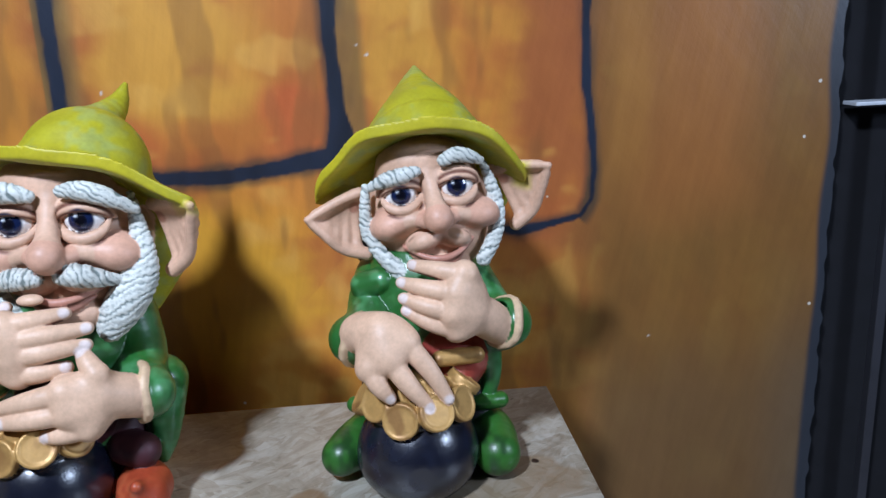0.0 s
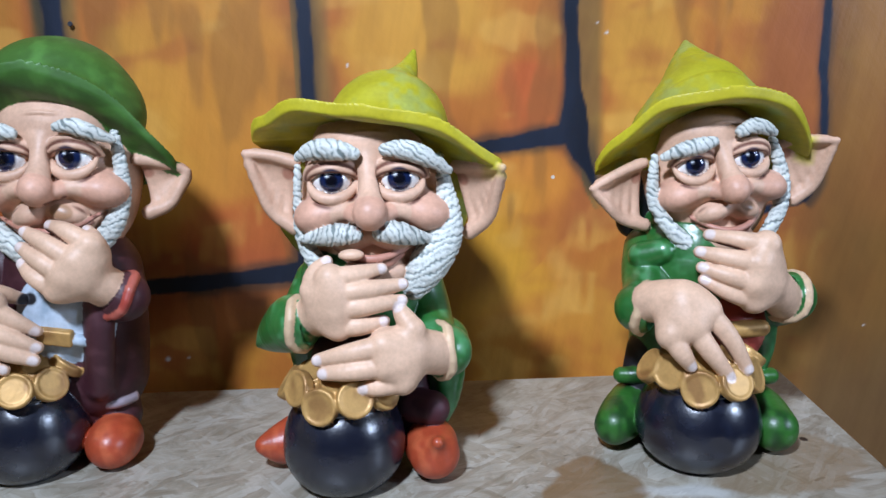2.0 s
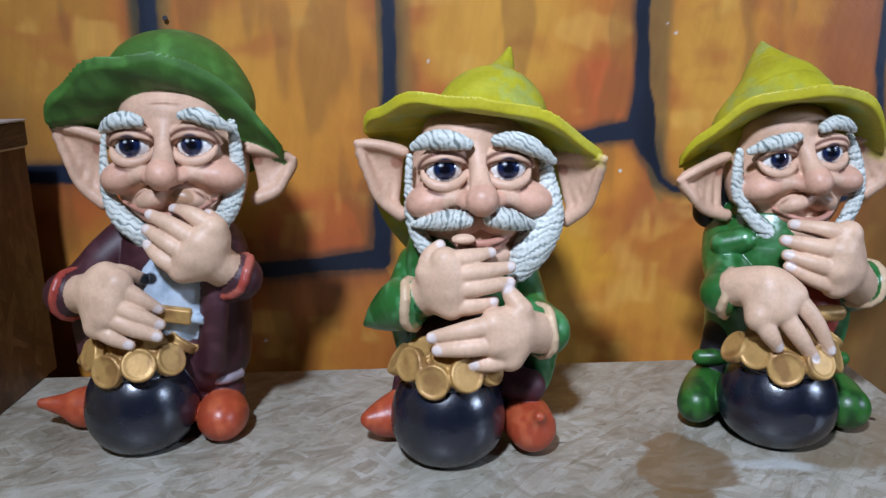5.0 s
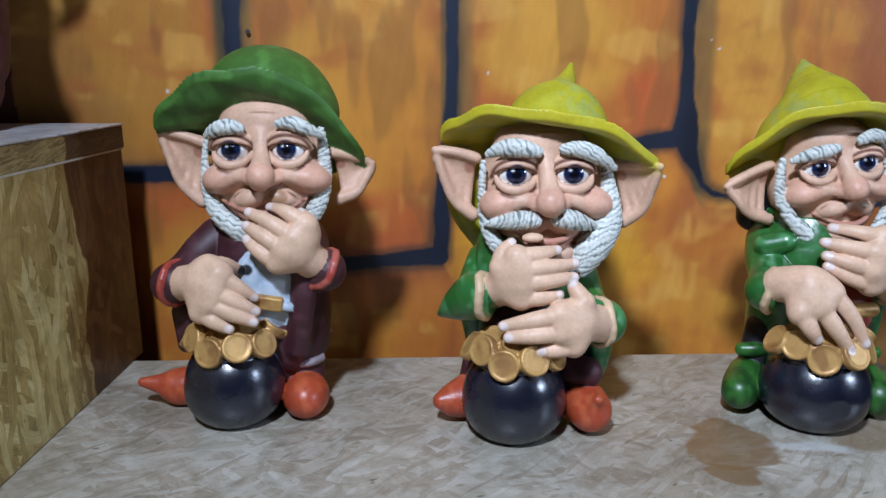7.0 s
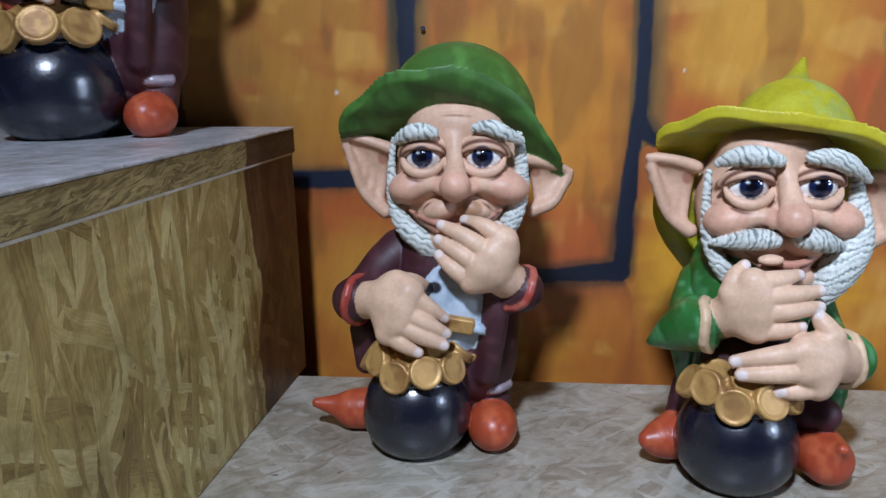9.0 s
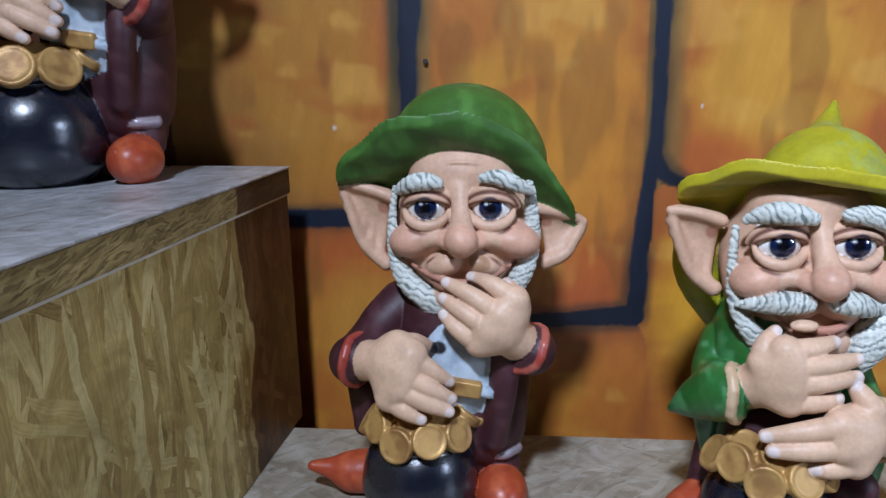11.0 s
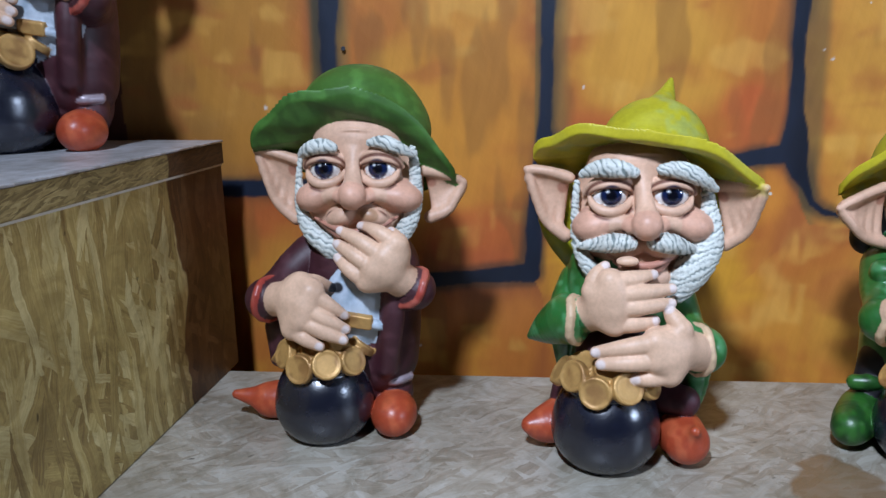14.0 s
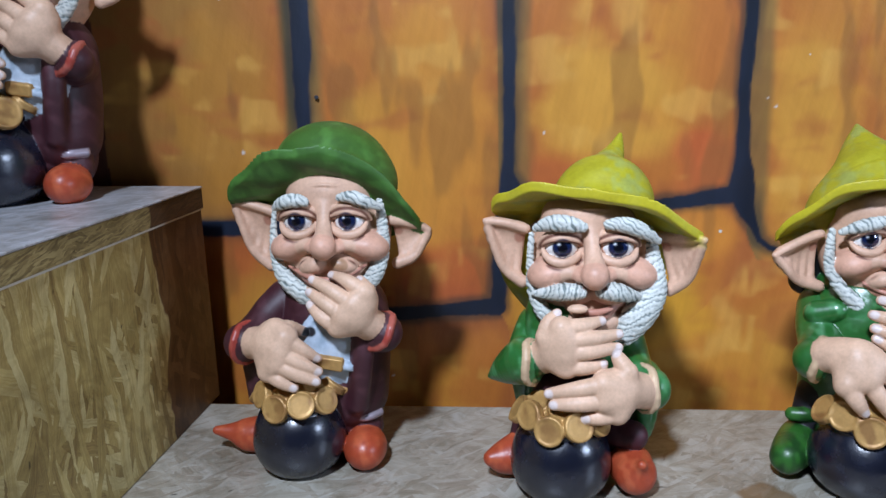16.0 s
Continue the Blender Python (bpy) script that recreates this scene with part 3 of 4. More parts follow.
    def skin(self):
        """The surface of the field: one vertex in each cell that it crosses, one quad round each edge that it cuts."""
        self.press()
        f = self.field
        f[0], f[-1], f[:, 0], f[:, -1], f[:, :, -1] = 0.05, 0.05, 0.05, 0.05, 0.05
        f[:, :, 0] = 0.05
        sign = f < 0
        n = np.array(f.shape) - 1
        total = np.zeros(n, np.int8)
        corners = [(i, j, k) for i in (0, 1) for j in (0, 1) for k in (0, 1)]
        for i, j, k in corners:
            total += sign[i:i + n[0], j:j + n[1], k:k + n[2]]
        cells = np.argwhere((total > 0) & (total < 8))
        index = np.full(n, -1, np.int32)
        index[tuple(cells.T)] = np.arange(len(cells))
        sums, count = np.zeros((len(cells), 3)), np.zeros(len(cells))
        for a in corners:
            for axis in range(3):
                if a[axis]:
                    continue
                b = list(a)
                b[axis] = 1
                fa, fb = f[tuple((cells + a).T)], f[tuple((cells + b).T)]
                hit = (fa < 0) != (fb < 0)
                t = np.where(hit, fa / np.where(hit, fa - fb, 1), 0)
                at = np.repeat(np.array(a, float)[None], len(cells), 0)
                at[:, axis] += t
                sums += at * hit[:, None]
                count += hit
        verts = self.lo + self.h * (cells + sums / count[:, None])
        quads = []
        for axis in range(3):
            u, v = (axis + 1) % 3, (axis + 2) % 3
            lo = [slice(None)] * 3
            hi = [slice(None)] * 3
            lo[axis], hi[axis] = slice(0, -1), slice(1, None)
            cut = sign[tuple(lo)] != sign[tuple(hi)]
            e = np.argwhere(cut)
            e = e[(e[:, u] > 0) & (e[:, v] > 0) & (e[:, u] < n[u]) & (e[:, v] < n[v])]
            inside = sign[tuple(e.T)]
            ring = []
            for du, dv in ((-1, -1), (0, -1), (0, 0), (-1, 0)):
                c = e.copy()
                c[:, u] += du
                c[:, v] += dv
                ring.append(index[tuple(c.T)])
            q = np.stack(ring, -1)
            q[~inside] = q[~inside][:, ::-1]
            quads.append(q)
        return verts, np.concatenate(quads)

    def colours(self, verts, paints):
        best = np.full(len(verts), 9.0)
        rgb, fin = np.ones((len(verts), 3)) * 0.3, np.zeros((len(verts), 3))
        for fn, lo, hi, colour, groove in self.shapes:
            ix = np.nonzero(np.all((verts > lo) & (verts < hi), 1))[0]
            if not len(ix):
                continue
            p = verts[ix]
            d = fn(p)
            win = d < best[ix]
            ix, p, d = ix[win], p[win], d[win]
            best[ix] = d
            base, rough, metal = paints[colour]
            c = np.repeat(np.array(base)[None], len(ix), 0)
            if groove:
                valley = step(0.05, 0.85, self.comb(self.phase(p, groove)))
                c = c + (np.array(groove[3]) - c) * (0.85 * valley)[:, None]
            if colour in BRUSHED and len(ix):
                dry, amount = BRUSHED[colour]
                w = value_noise(p[:, 0] * 70 + p[:, 2] * 25, p[:, 1] * 60 - p[:, 2] * 55, 21) * 0.6 + value_noise(p[:, 0] * 170, p[:, 2] * 120 + p[:, 1] * 80, 22) * 0.4
                c = c + (np.array(dry) - c) * (amount * step(0.42, 0.75, w))[:, None]
            rgb[ix], fin[ix] = c, (rough, metal, SHEEN.get(colour, 0.5))
        for fn, lo, hi, colour, soft in self.marks:
            ix = np.nonzero(np.all((verts > lo) & (verts < hi), 1))[0]
            if not len(ix):
                continue
            w = step(soft, -soft, fn(verts[ix]))[:, None]
            base, rough, metal = paints[colour]
            rgb[ix] = rgb[ix] * (1 - w) + np.array(base) * w
            fin[ix] = fin[ix] * (1 - w) + np.array((rough, metal, SHEEN.get(colour, 0.5))) * w
        return rgb, fin


SHEEN = {"pot": 1.0, "coat_green": 0.8, "iris": 0.7, "skin": 0.4, "palm": 0.4, "rosy": 0.4}
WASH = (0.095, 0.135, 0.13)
BRUSHED = {
    "lime": ((0.27, 0.34, 0.10), 0.6), "moss": ((0.075, 0.21, 0.035), 0.7), "coat_green": ((0.10, 0.34, 0.14), 0.55), "maroon": ((0.085, 0.028, 0.035), 0.7),
    "red": ((0.56, 0.13, 0.05), 0.6), "gold": ((0.26, 0.125, 0.04), 0.8), "vest": ((0.25, 0.33, 0.40), 0.8), "pot": ((0.009, 0.012, 0.026), 0.8),
    "shoe_green": ((0.010, 0.045, 0.010), 0.85), "cuff_red": ((0.48, 0.14, 0.10), 0.7),
}
PAINTS = {
    "skin": ((0.62, 0.385, 0.262), 0.42, 0.0), "palm": ((0.66, 0.43, 0.29), 0.40, 0.0), "rosy": ((0.62, 0.345, 0.237), 0.40, 0.0), "nail": ((0.72, 0.60, 0.55), 0.3, 0.0),
    "worn": ((0.40, 0.225, 0.125), 0.35, 0.0),
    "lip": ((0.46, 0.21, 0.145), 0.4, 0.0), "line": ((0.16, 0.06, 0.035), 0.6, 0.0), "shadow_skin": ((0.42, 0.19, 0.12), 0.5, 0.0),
    "hair": ((0.61, 0.63, 0.575), 0.5, 0.0), "eye": ((0.78, 0.78, 0.76), 0.14, 0.0), "iris": ((0.007, 0.014, 0.050), 0.06, 0.0),
    "pupil": ((0.004, 0.004, 0.007), 0.06, 0.0), "glint": ((0.75, 0.8, 0.85), 0.2, 0.0),
    "gold": ((0.50, 0.29, 0.095), 0.38, 0.3), "pot": ((0.0055, 0.007, 0.016), 0.19, 0.0), "black": ((0.01, 0.009, 0.012), 0.5, 0.0),
    "lime": ((0.37, 0.345, 0.014), 0.42, 0.0), "lip_yellow": ((0.50, 0.43, 0.02), 0.4, 0.0), "moss": ((0.042, 0.12, 0.017), 0.45, 0.0), "coat_green": ((0.018, 0.12, 0.022), 0.25, 0.0),
    "maroon": ((0.046, 0.010, 0.015), 0.46, 0.0), "red": ((0.38, 0.058, 0.022), 0.32, 0.0), "cuff_red": ((0.34, 0.05, 0.035), 0.32, 0.0),
    "vest": ((0.46, 0.54, 0.62), 0.4, 0.0), "hem": ((0.60, 0.42, 0.26), 0.4, 0.0), "silver": ((0.36, 0.30, 0.34), 0.3, 0.2), "shoe_green": ((0.026, 0.12, 0.018), 0.3, 0.0),
}


def hat(c, centre, reach, heights, roll, colour, crown, dome=0.08, bend=1.2, thick=0.0030, turn=0.0, behind=0.09):
    """A soft hat: a saddle-shaped brim, high in front (heights: front, side, back), and a crown of balls and tubes."""
    (cx, cy), (rx, ry), (front, side, rear) = centre, reach, heights

    co, si = math.cos(radians(turn)), math.sin(radians(turn))

    def across(x, y):
        u, v = (x - cx) * co + (y - cy) * si, (y - cy) * co - (x - cx) * si
        return u / rx, v / np.where(v < 0, ry, behind)

    def level(x, y):
        u, v = across(x, y)
        rho = np.hypot(u, v)
        tilt = np.where(v < 0, (front - side) * np.clip(-v, 0, 1.3) ** 1.25, (rear - side) * np.clip(v, 0, 1.3))
        z = side + tilt + roll * u + dome * np.clip(1.06 - np.sqrt(rho * rho + 0.08), 0, 1) ** bend
        return z + 0.003 * np.sin(5 * u + 2 * v) * rho + 0.002 * np.sin(9 * v - 4 * u) * rho

    def rim(p):
        u, v = across(p[..., 0], p[..., 1])
        return (np.abs(u) ** 1.7 + np.abs(v) ** 1.7) ** (1 / 1.7)

    def brim(p):
        sheet = np.abs(p[..., 2] - level(p[..., 0], p[..., 1])) * 0.58 - thick
        edge = (rim(p) - 1 - 0.015 * np.sin(11 * p[..., 0] / rx)) * min(rx, ry)
        return np.maximum(sheet, edge) - 0.0008

    def lip(p):
        return (0.90 - rim(p)) * ry

    lo = (cx - rx * 1.03, cy - ry * 1.03 - rx * abs(si), min(side - abs(roll), rear) - 0.015)
    hi = (cx + rx * 1.03, cy + behind * 1.03 + rx * abs(si), max(front, side) + 0.08)
    c.press()
    first = len(c.shapes)
    c.add(brim, lo, hi, colour, 0.004)
    crown()

    # hollow the front below the brim, so that the forehead shows
    def hollow(p):
        return np.maximum(p[..., 2] - level(p[..., 0], p[..., 1]) + thick * 1.9, p[..., 1] - 0.012)

    c.add(hollow, (lo[0], lo[1], lo[2] - 0.03), (hi[0], 0.03, hi[2]), colour, 0.002, cut=True)
    c.shapes[first:] = [(lambda p, fn=fn: np.maximum(fn(p), -hollow(p)), a, b, paint, groove) for fn, a, b, paint, groove in c.shapes[first:]]
    c.press()
    if colour == "lime":
        c.mark(lambda p: np.maximum(brim(p) - 0.002, lip(p)), lo, hi, "lip_yellow", 0.004)


def lock(c, path, way, count=1150, depth=0.0008, flat=1.25):
    """A combed lock of hair: path as (x, y, z, half-width)."""
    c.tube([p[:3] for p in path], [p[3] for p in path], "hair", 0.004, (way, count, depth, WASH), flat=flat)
    c.press()


def face(c, gaze, ears, brows, whiskers, mouth, fold, moustache=(), lift=(0.0, 0.0)):
    """The head, in its own frame: the origin lies between the eyes; x right, -y to the front."""
    c.ball((0.003, 0.060, -0.022), (0.072, 0.064, 0.070), "skin", 0.004)
    c.ball((0.003, 0.044, -0.058), (0.064, 0.050, 0.054), "skin", 0.02)
    c.ball((0.0, 0.036, 0.031), (0.052, 0.037, 0.032), "skin", 0.02)
    # nose
    c.tube([(0.002, 0.003, 0.016), (0.003, -0.010, -0.006), (0.004, -0.024, -0.022)], (0.0085, 0.0095, 0.0125), "skin", 0.009)
    c.ball((0.004, -0.028, -0.026), (0.0155, 0.0165, 0.0150), "rosy", 0.007)
    c.ball((0.004, -0.022, -0.034), (0.0125, 0.0135, 0.0085), "rosy", 0.006)
    for s in (-1, 1):
        c.ball((0.004 + s * 0.0155, -0.013, -0.030), (0.0085, 0.012, 0.0085), "rosy", 0.004)
        # cheeks: a round apple, then the long roll of the smile
        c.ball((0.004 + s * 0.049, 0.011, -0.033), (0.0265, 0.026, 0.0185), "rosy", 0.008, (0, s * 14, 0))
        c.ball((0.004 + s * 0.028, 0.004, -0.028), (0.017, 0.020, 0.012), "skin", 0.008, (0, s * 20, 0))
        # eye sockets
        c.ball((s * 0.0315, 0.001, 0.002), (0.0235, 0.014, 0.018), "skin", 0.006, cut=True)
    c.press()
    # upper lip, full under the nose, and the chin
    c.ball((-0.012, -0.002, -0.053), (0.022, 0.019, 0.0135), "skin", 0.004, (0, -20, 0))
    c.ball((0.020, -0.002, -0.053), (0.022, 0.019, 0.0135), "skin", 0.006, (0, 20, 0))
    c.ball((0.004, 0.010, -0.090), (0.036, 0.028, 0.020), "skin", 0.010)
    c.press()
    for s in (-1, 1):
        e, up = s * 0.0315, lift[s > 0]
        c.ball((e, 0.011, up), (0.0200, 0.0195, 0.0165), "eye", 0.001)
        c.ball((e + gaze, -0.008, 0.0015 + up), (0.0118, 0.013, 0.0122), "iris", mark=True)
        c.ball((e + gaze, -0.009, 0.0015 + up), (0.0056, 0.012, 0.0058), "pupil", mark=True)
        # a fixed catchlight, painted as a pale spot on the iris
        c.ball((e + gaze - 0.0042, -0.009, 0.0062 + up), (0.0017, 0.006, 0.0017), "glint", mark=True)
        c.press()
        arc = [(e + 0.0225 * math.cos(a), 0.005 - 0.013 * abs(math.sin(a)), 0.0128 * math.sin(a) + 0.0005 + up) for a in np.linspace(0.0, math.pi, 7)]
        c.tube(arc, (0.0025, 0.0034, 0.0040, 0.0042, 0.0040, 0.0034, 0.0025), "skin", 0.002)
        c.press()
        # the fold over the lid, and the bag below the eye
        c.tube([(e + (x - e) * 1.16, y + 0.003, (z - up) * 1.55 + up) for x, y, z in arc], (0.0028, 0.0036, 0.0042, 0.0044, 0.0042, 0.0036, 0.0028), "skin", 0.004)
        low = [(x, y - 0.001, -0.0155 * (z - up) / 0.0128 - 0.0005 + up) for x, y, z in arc]
        c.tube(low, (0.002, 0.0042, 0.0056, 0.0062, 0.0056, 0.0042, 0.002), "skin", 0.0025)
        c.press()
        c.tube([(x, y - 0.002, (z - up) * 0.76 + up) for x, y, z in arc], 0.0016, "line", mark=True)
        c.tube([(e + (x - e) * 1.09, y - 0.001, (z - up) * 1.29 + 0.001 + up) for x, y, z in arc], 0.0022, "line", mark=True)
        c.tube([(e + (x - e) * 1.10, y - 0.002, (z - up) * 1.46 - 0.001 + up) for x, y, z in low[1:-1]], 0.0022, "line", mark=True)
        # brown lines: from the brow to the nose, and round the cheek to the mouth
        c.tube([(0.002 + s * 0.016, -0.004, 0.036), (0.002 + s * 0.011, -0.008, 0.024), (0.002 + s * 0.012, -0.010, 0.010)], 0.0015, "line", mark=True)
        c.tube([(0.004 + s * 0.018, -0.018, -0.033), (0.004 + s * fold[0], -0.012, fold[1] * 0.55 - 0.016), (0.004 + s * fold[0] * 1.36, -0.004, fold[1])], 0.0026, "line", mark=True)
        c.ball((0.004 + s * 0.010, -0.026, -0.040), (0.0042, 0.008, 0.0028), "line", mark=True)
    # forehead creases
    for z in (0.042,):
        c.tube([(-0.028, 0.010, z - 0.001), (-0.012, 0.0035, z + 0.001), (0.002, 0.002, z + 0.003), (0.016, 0.0035, z + 0.001), (0.030, 0.010, z - 0.001)], (0.001, 0.002, 0.0022, 0.002, 0.001), "skin", 0.007)
    c.press()
    # mouth: two lips along a smiling line
    c.tube(mouth, (0.002, 0.0036, 0.0042, 0.0036, 0.002), "lip", 0.003)
    c.tube([(x * 0.8, y + 0.001, z - 0.0085) for x, y, z in mouth], (0.002, 0.0042, 0.005, 0.0042, 0.002), "lip", 0.004)
    c.tube([(x, y - 0.003, z - 0.0040) for x, y, z in mouth], 0.0021, "line", mark=True)
    c.press()
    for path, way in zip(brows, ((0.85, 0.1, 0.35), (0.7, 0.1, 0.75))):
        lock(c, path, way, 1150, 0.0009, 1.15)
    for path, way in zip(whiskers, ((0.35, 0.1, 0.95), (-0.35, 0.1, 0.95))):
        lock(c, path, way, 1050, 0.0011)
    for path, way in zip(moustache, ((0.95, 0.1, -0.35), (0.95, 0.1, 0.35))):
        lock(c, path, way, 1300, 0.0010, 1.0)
    # pointed ears: a bowl with a rim
    for (base, tip, low), s in zip(ears, (-1, 1)):
        base, tip, low = Vector(base), Vector(tip), Vector(low)
        mid = (base + tip + low) / 3
        c.tube([base, base.lerp(tip, 0.5) + Vector((0, 0, 0.003)), tip], (0.006, 0.0055, 0.0032), "skin", 0.004)
        c.tube([tip, tip.lerp(low, 0.35) + Vector((s * 0.006, 0, -0.003)), tip.lerp(low, 0.7) + Vector((s * 0.011, 0, -0.006)), low], (0.0028, 0.0045, 0.006, 0.008), "skin", 0.004)
        for f in (0.15, 0.3, 0.45, 0.6, 0.75, 0.9):
            a, b = tip.lerp(base, f), tip.lerp(low, f) + Vector((s * 0.034 * f * (1 - f), 0, 0))
            c.tube([a + Vector((0, 0.006, 0)), (a + b) / 2 + Vector((0, 0.012, 0)), b + Vector((0, 0.005, 0))], 0.0055, "skin", 0.006)
        # inner shade of the ear, painted on as a darker skin spot
        c.ball(mid.lerp(base, 0.55) + Vector((0, 0.006, 0)), (0.007, 0.006, 0.010), "shadow_skin", mark=True)
        c.press()


def grasp(c, wrist, back, fingers, size=1.0):
    """A hand: wrist, the back of the hand, and fingers as (knuckle, bend, tip)."""
    w, b = Vector(wrist), Vector(back)
    c.press()
    c.tube([w, w.lerp(b, 0.5), b], (0.0195 * size, 0.0205 * size, 0.0195 * size), "palm", 0.008)
    digits = [tuple(Vector(p) for p in f) for f in fingers]
    for k, m, t in digits:
        c.tube([b.lerp(k, 0.3) + Vector((0, 0.006, 0)), k], (0.0135 * size, 0.0110 * size), "palm", 0.008)
    for (k, m, t), (k2, m2, t2) in zip(digits, digits[1:]):
        if (k - k2).length < 0.030:
            c.tube([k + Vector((0, 0.003, 0)), k2 + Vector((0, 0.003, 0))], 0.0112 * size, "palm", 0.012)
            c.tube([k.lerp(b, 0.5) + Vector((0, 0.003, 0)), k2.lerp(b, 0.5) + Vector((0, 0.003, 0))], 0.0155 * size, "palm", 0.012)
    for k, m, t in digits:
        c.tube([k, m, t], (0.0104 * size, 0.0092 * size, 0.0060 * size), "palm", 0.0012)
        d = (t - m).normalized()
        c.ball(t + d * 0.001 + Vector((0, -0.006, 0.002)), (0.0052 * size,) * 3, "nail", mark=True)
    # brown antiquing between the fingers, painted dark where the gaps would be shaded
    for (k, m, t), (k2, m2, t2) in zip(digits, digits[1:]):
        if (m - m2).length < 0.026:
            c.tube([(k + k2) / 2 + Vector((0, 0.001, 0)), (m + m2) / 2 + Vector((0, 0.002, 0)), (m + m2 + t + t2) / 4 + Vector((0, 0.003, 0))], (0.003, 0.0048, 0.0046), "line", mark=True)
    c.press()


def sleeve(c, pts, radii, colour, cuff, cuff_colour, cuff_size=0.031):
    """An arm in cloth, ending in a wide cuff ring with a dark inside. cuff: centre and the way out of the sleeve."""
    c.press()
    c.tube(pts, radii, colour, 0.010)
    centre, way = Vector(cuff[0]), Vector(cuff[1]).normalized()
    q = way.to_track_quat("Z", "Y")
    ring = [centre + q @ Vector((0.9 * cuff_size * math.cos(a), 0.9 * cuff_size * math.sin(a), 0.002 * math.sin(3 * a))) for a in np.linspace(0, 2 * math.pi, 15)]
    last = Vector(pts[-1])
    c.tube([last, centre - way * 0.004], (radii[-1], cuff_size * 0.92), colour, 0.010, smooth=0)
    c.tube(ring, 0.0042, cuff_colour, 0.003, smooth=0)
    c.ball(tuple(centre + way * 0.010), cuff_size * 0.70, "black", 0.003, cut=True)
    c.press()


def kettle(c, x, y, r=0.059, height=0.104, coins=()):
    """A round black pot heaped with coins."""
    c.press()
    c.ball((x, y, height * 0.47), (r, r, height * 0.56), "pot", 0.004)
    c.ball((x, y, 0.036), (r * 0.97, r * 0.97, 0.042), "pot", 0.012)
    c.ball((x, y, -0.030), (0.12, 0.12, 0.030), "pot", 0.003, cut=True)
    ring = [(x + r * 0.74 * math.cos(a), y + r * 0.74 * math.sin(a), height * 0.93) for a in np.linspace(0, 2 * math.pi, 17)]
    c.tube(ring, 0.006, "pot", 0.006, smooth=0)
    c.press()
    c.ball((x, y, height), (r * 0.74, r * 0.74, 0.018), "gold", 0.003)
    for cx, cy, cz, *turn in coins:
        c.coin((x + cx * r / 0.060, y + cy * r / 0.060, height + cz + 0.003), turn, 0.0180 * r / 0.060)
    c.press()


def finish(c, name, label, m):
    verts, quads = c.skin()
    rgb, fin = c.colours(verts, PAINTS)
    me = fill_mesh(name, verts, quads)
    lay_colour(me, "paint", rgb)
    lay_colour(me, "finish", fin)
    me.materials.append(RESIN)
    ob = new(name, me)
    ob.matrix_world = m
    return tagged(ob, label, "gnome statue", "row of gnome statues")


def torso(c, coat, trousers):
    c.tube([(0.0, 0.01, 0.055), (0.0, 0.012, 0.12), (0.004, 0.014, 0.19), (0.006, 0.02, 0.225)], (0.062, 0.062, 0.066, 0.045), coat, 0.01)
    c.press()
    c.tube([(0.042, -0.010, 0.085), (0.054, -0.020, 0.04)], (0.027, 0.022), trousers, 0.006)
    c.tube([(-0.042, 0.0, 0.085), (-0.058, -0.006, 0.04)], (0.027, 0.020), trousers, 0.006)
    c.press()


COINS = (
    (-0.038, -0.026, 0.004, 70, 10, -52), (-0.016, -0.045, -0.007, 74, -6, -16), (0.017, -0.046, -0.001, 60, 12, 14), (0.043, -0.024, -0.004, 66, -10, 58),
    (-0.050, -0.002, 0.000, 55, 0, -86), (0.050, 0.006, 0.006, 40, 8, 95), (0.0, -0.026, 0.010, 30, 8, 0), (0.026, -0.014, 0.009, 12, 22, 0), (-0.028, -0.010, 0.011, 22, -20, 0),
)


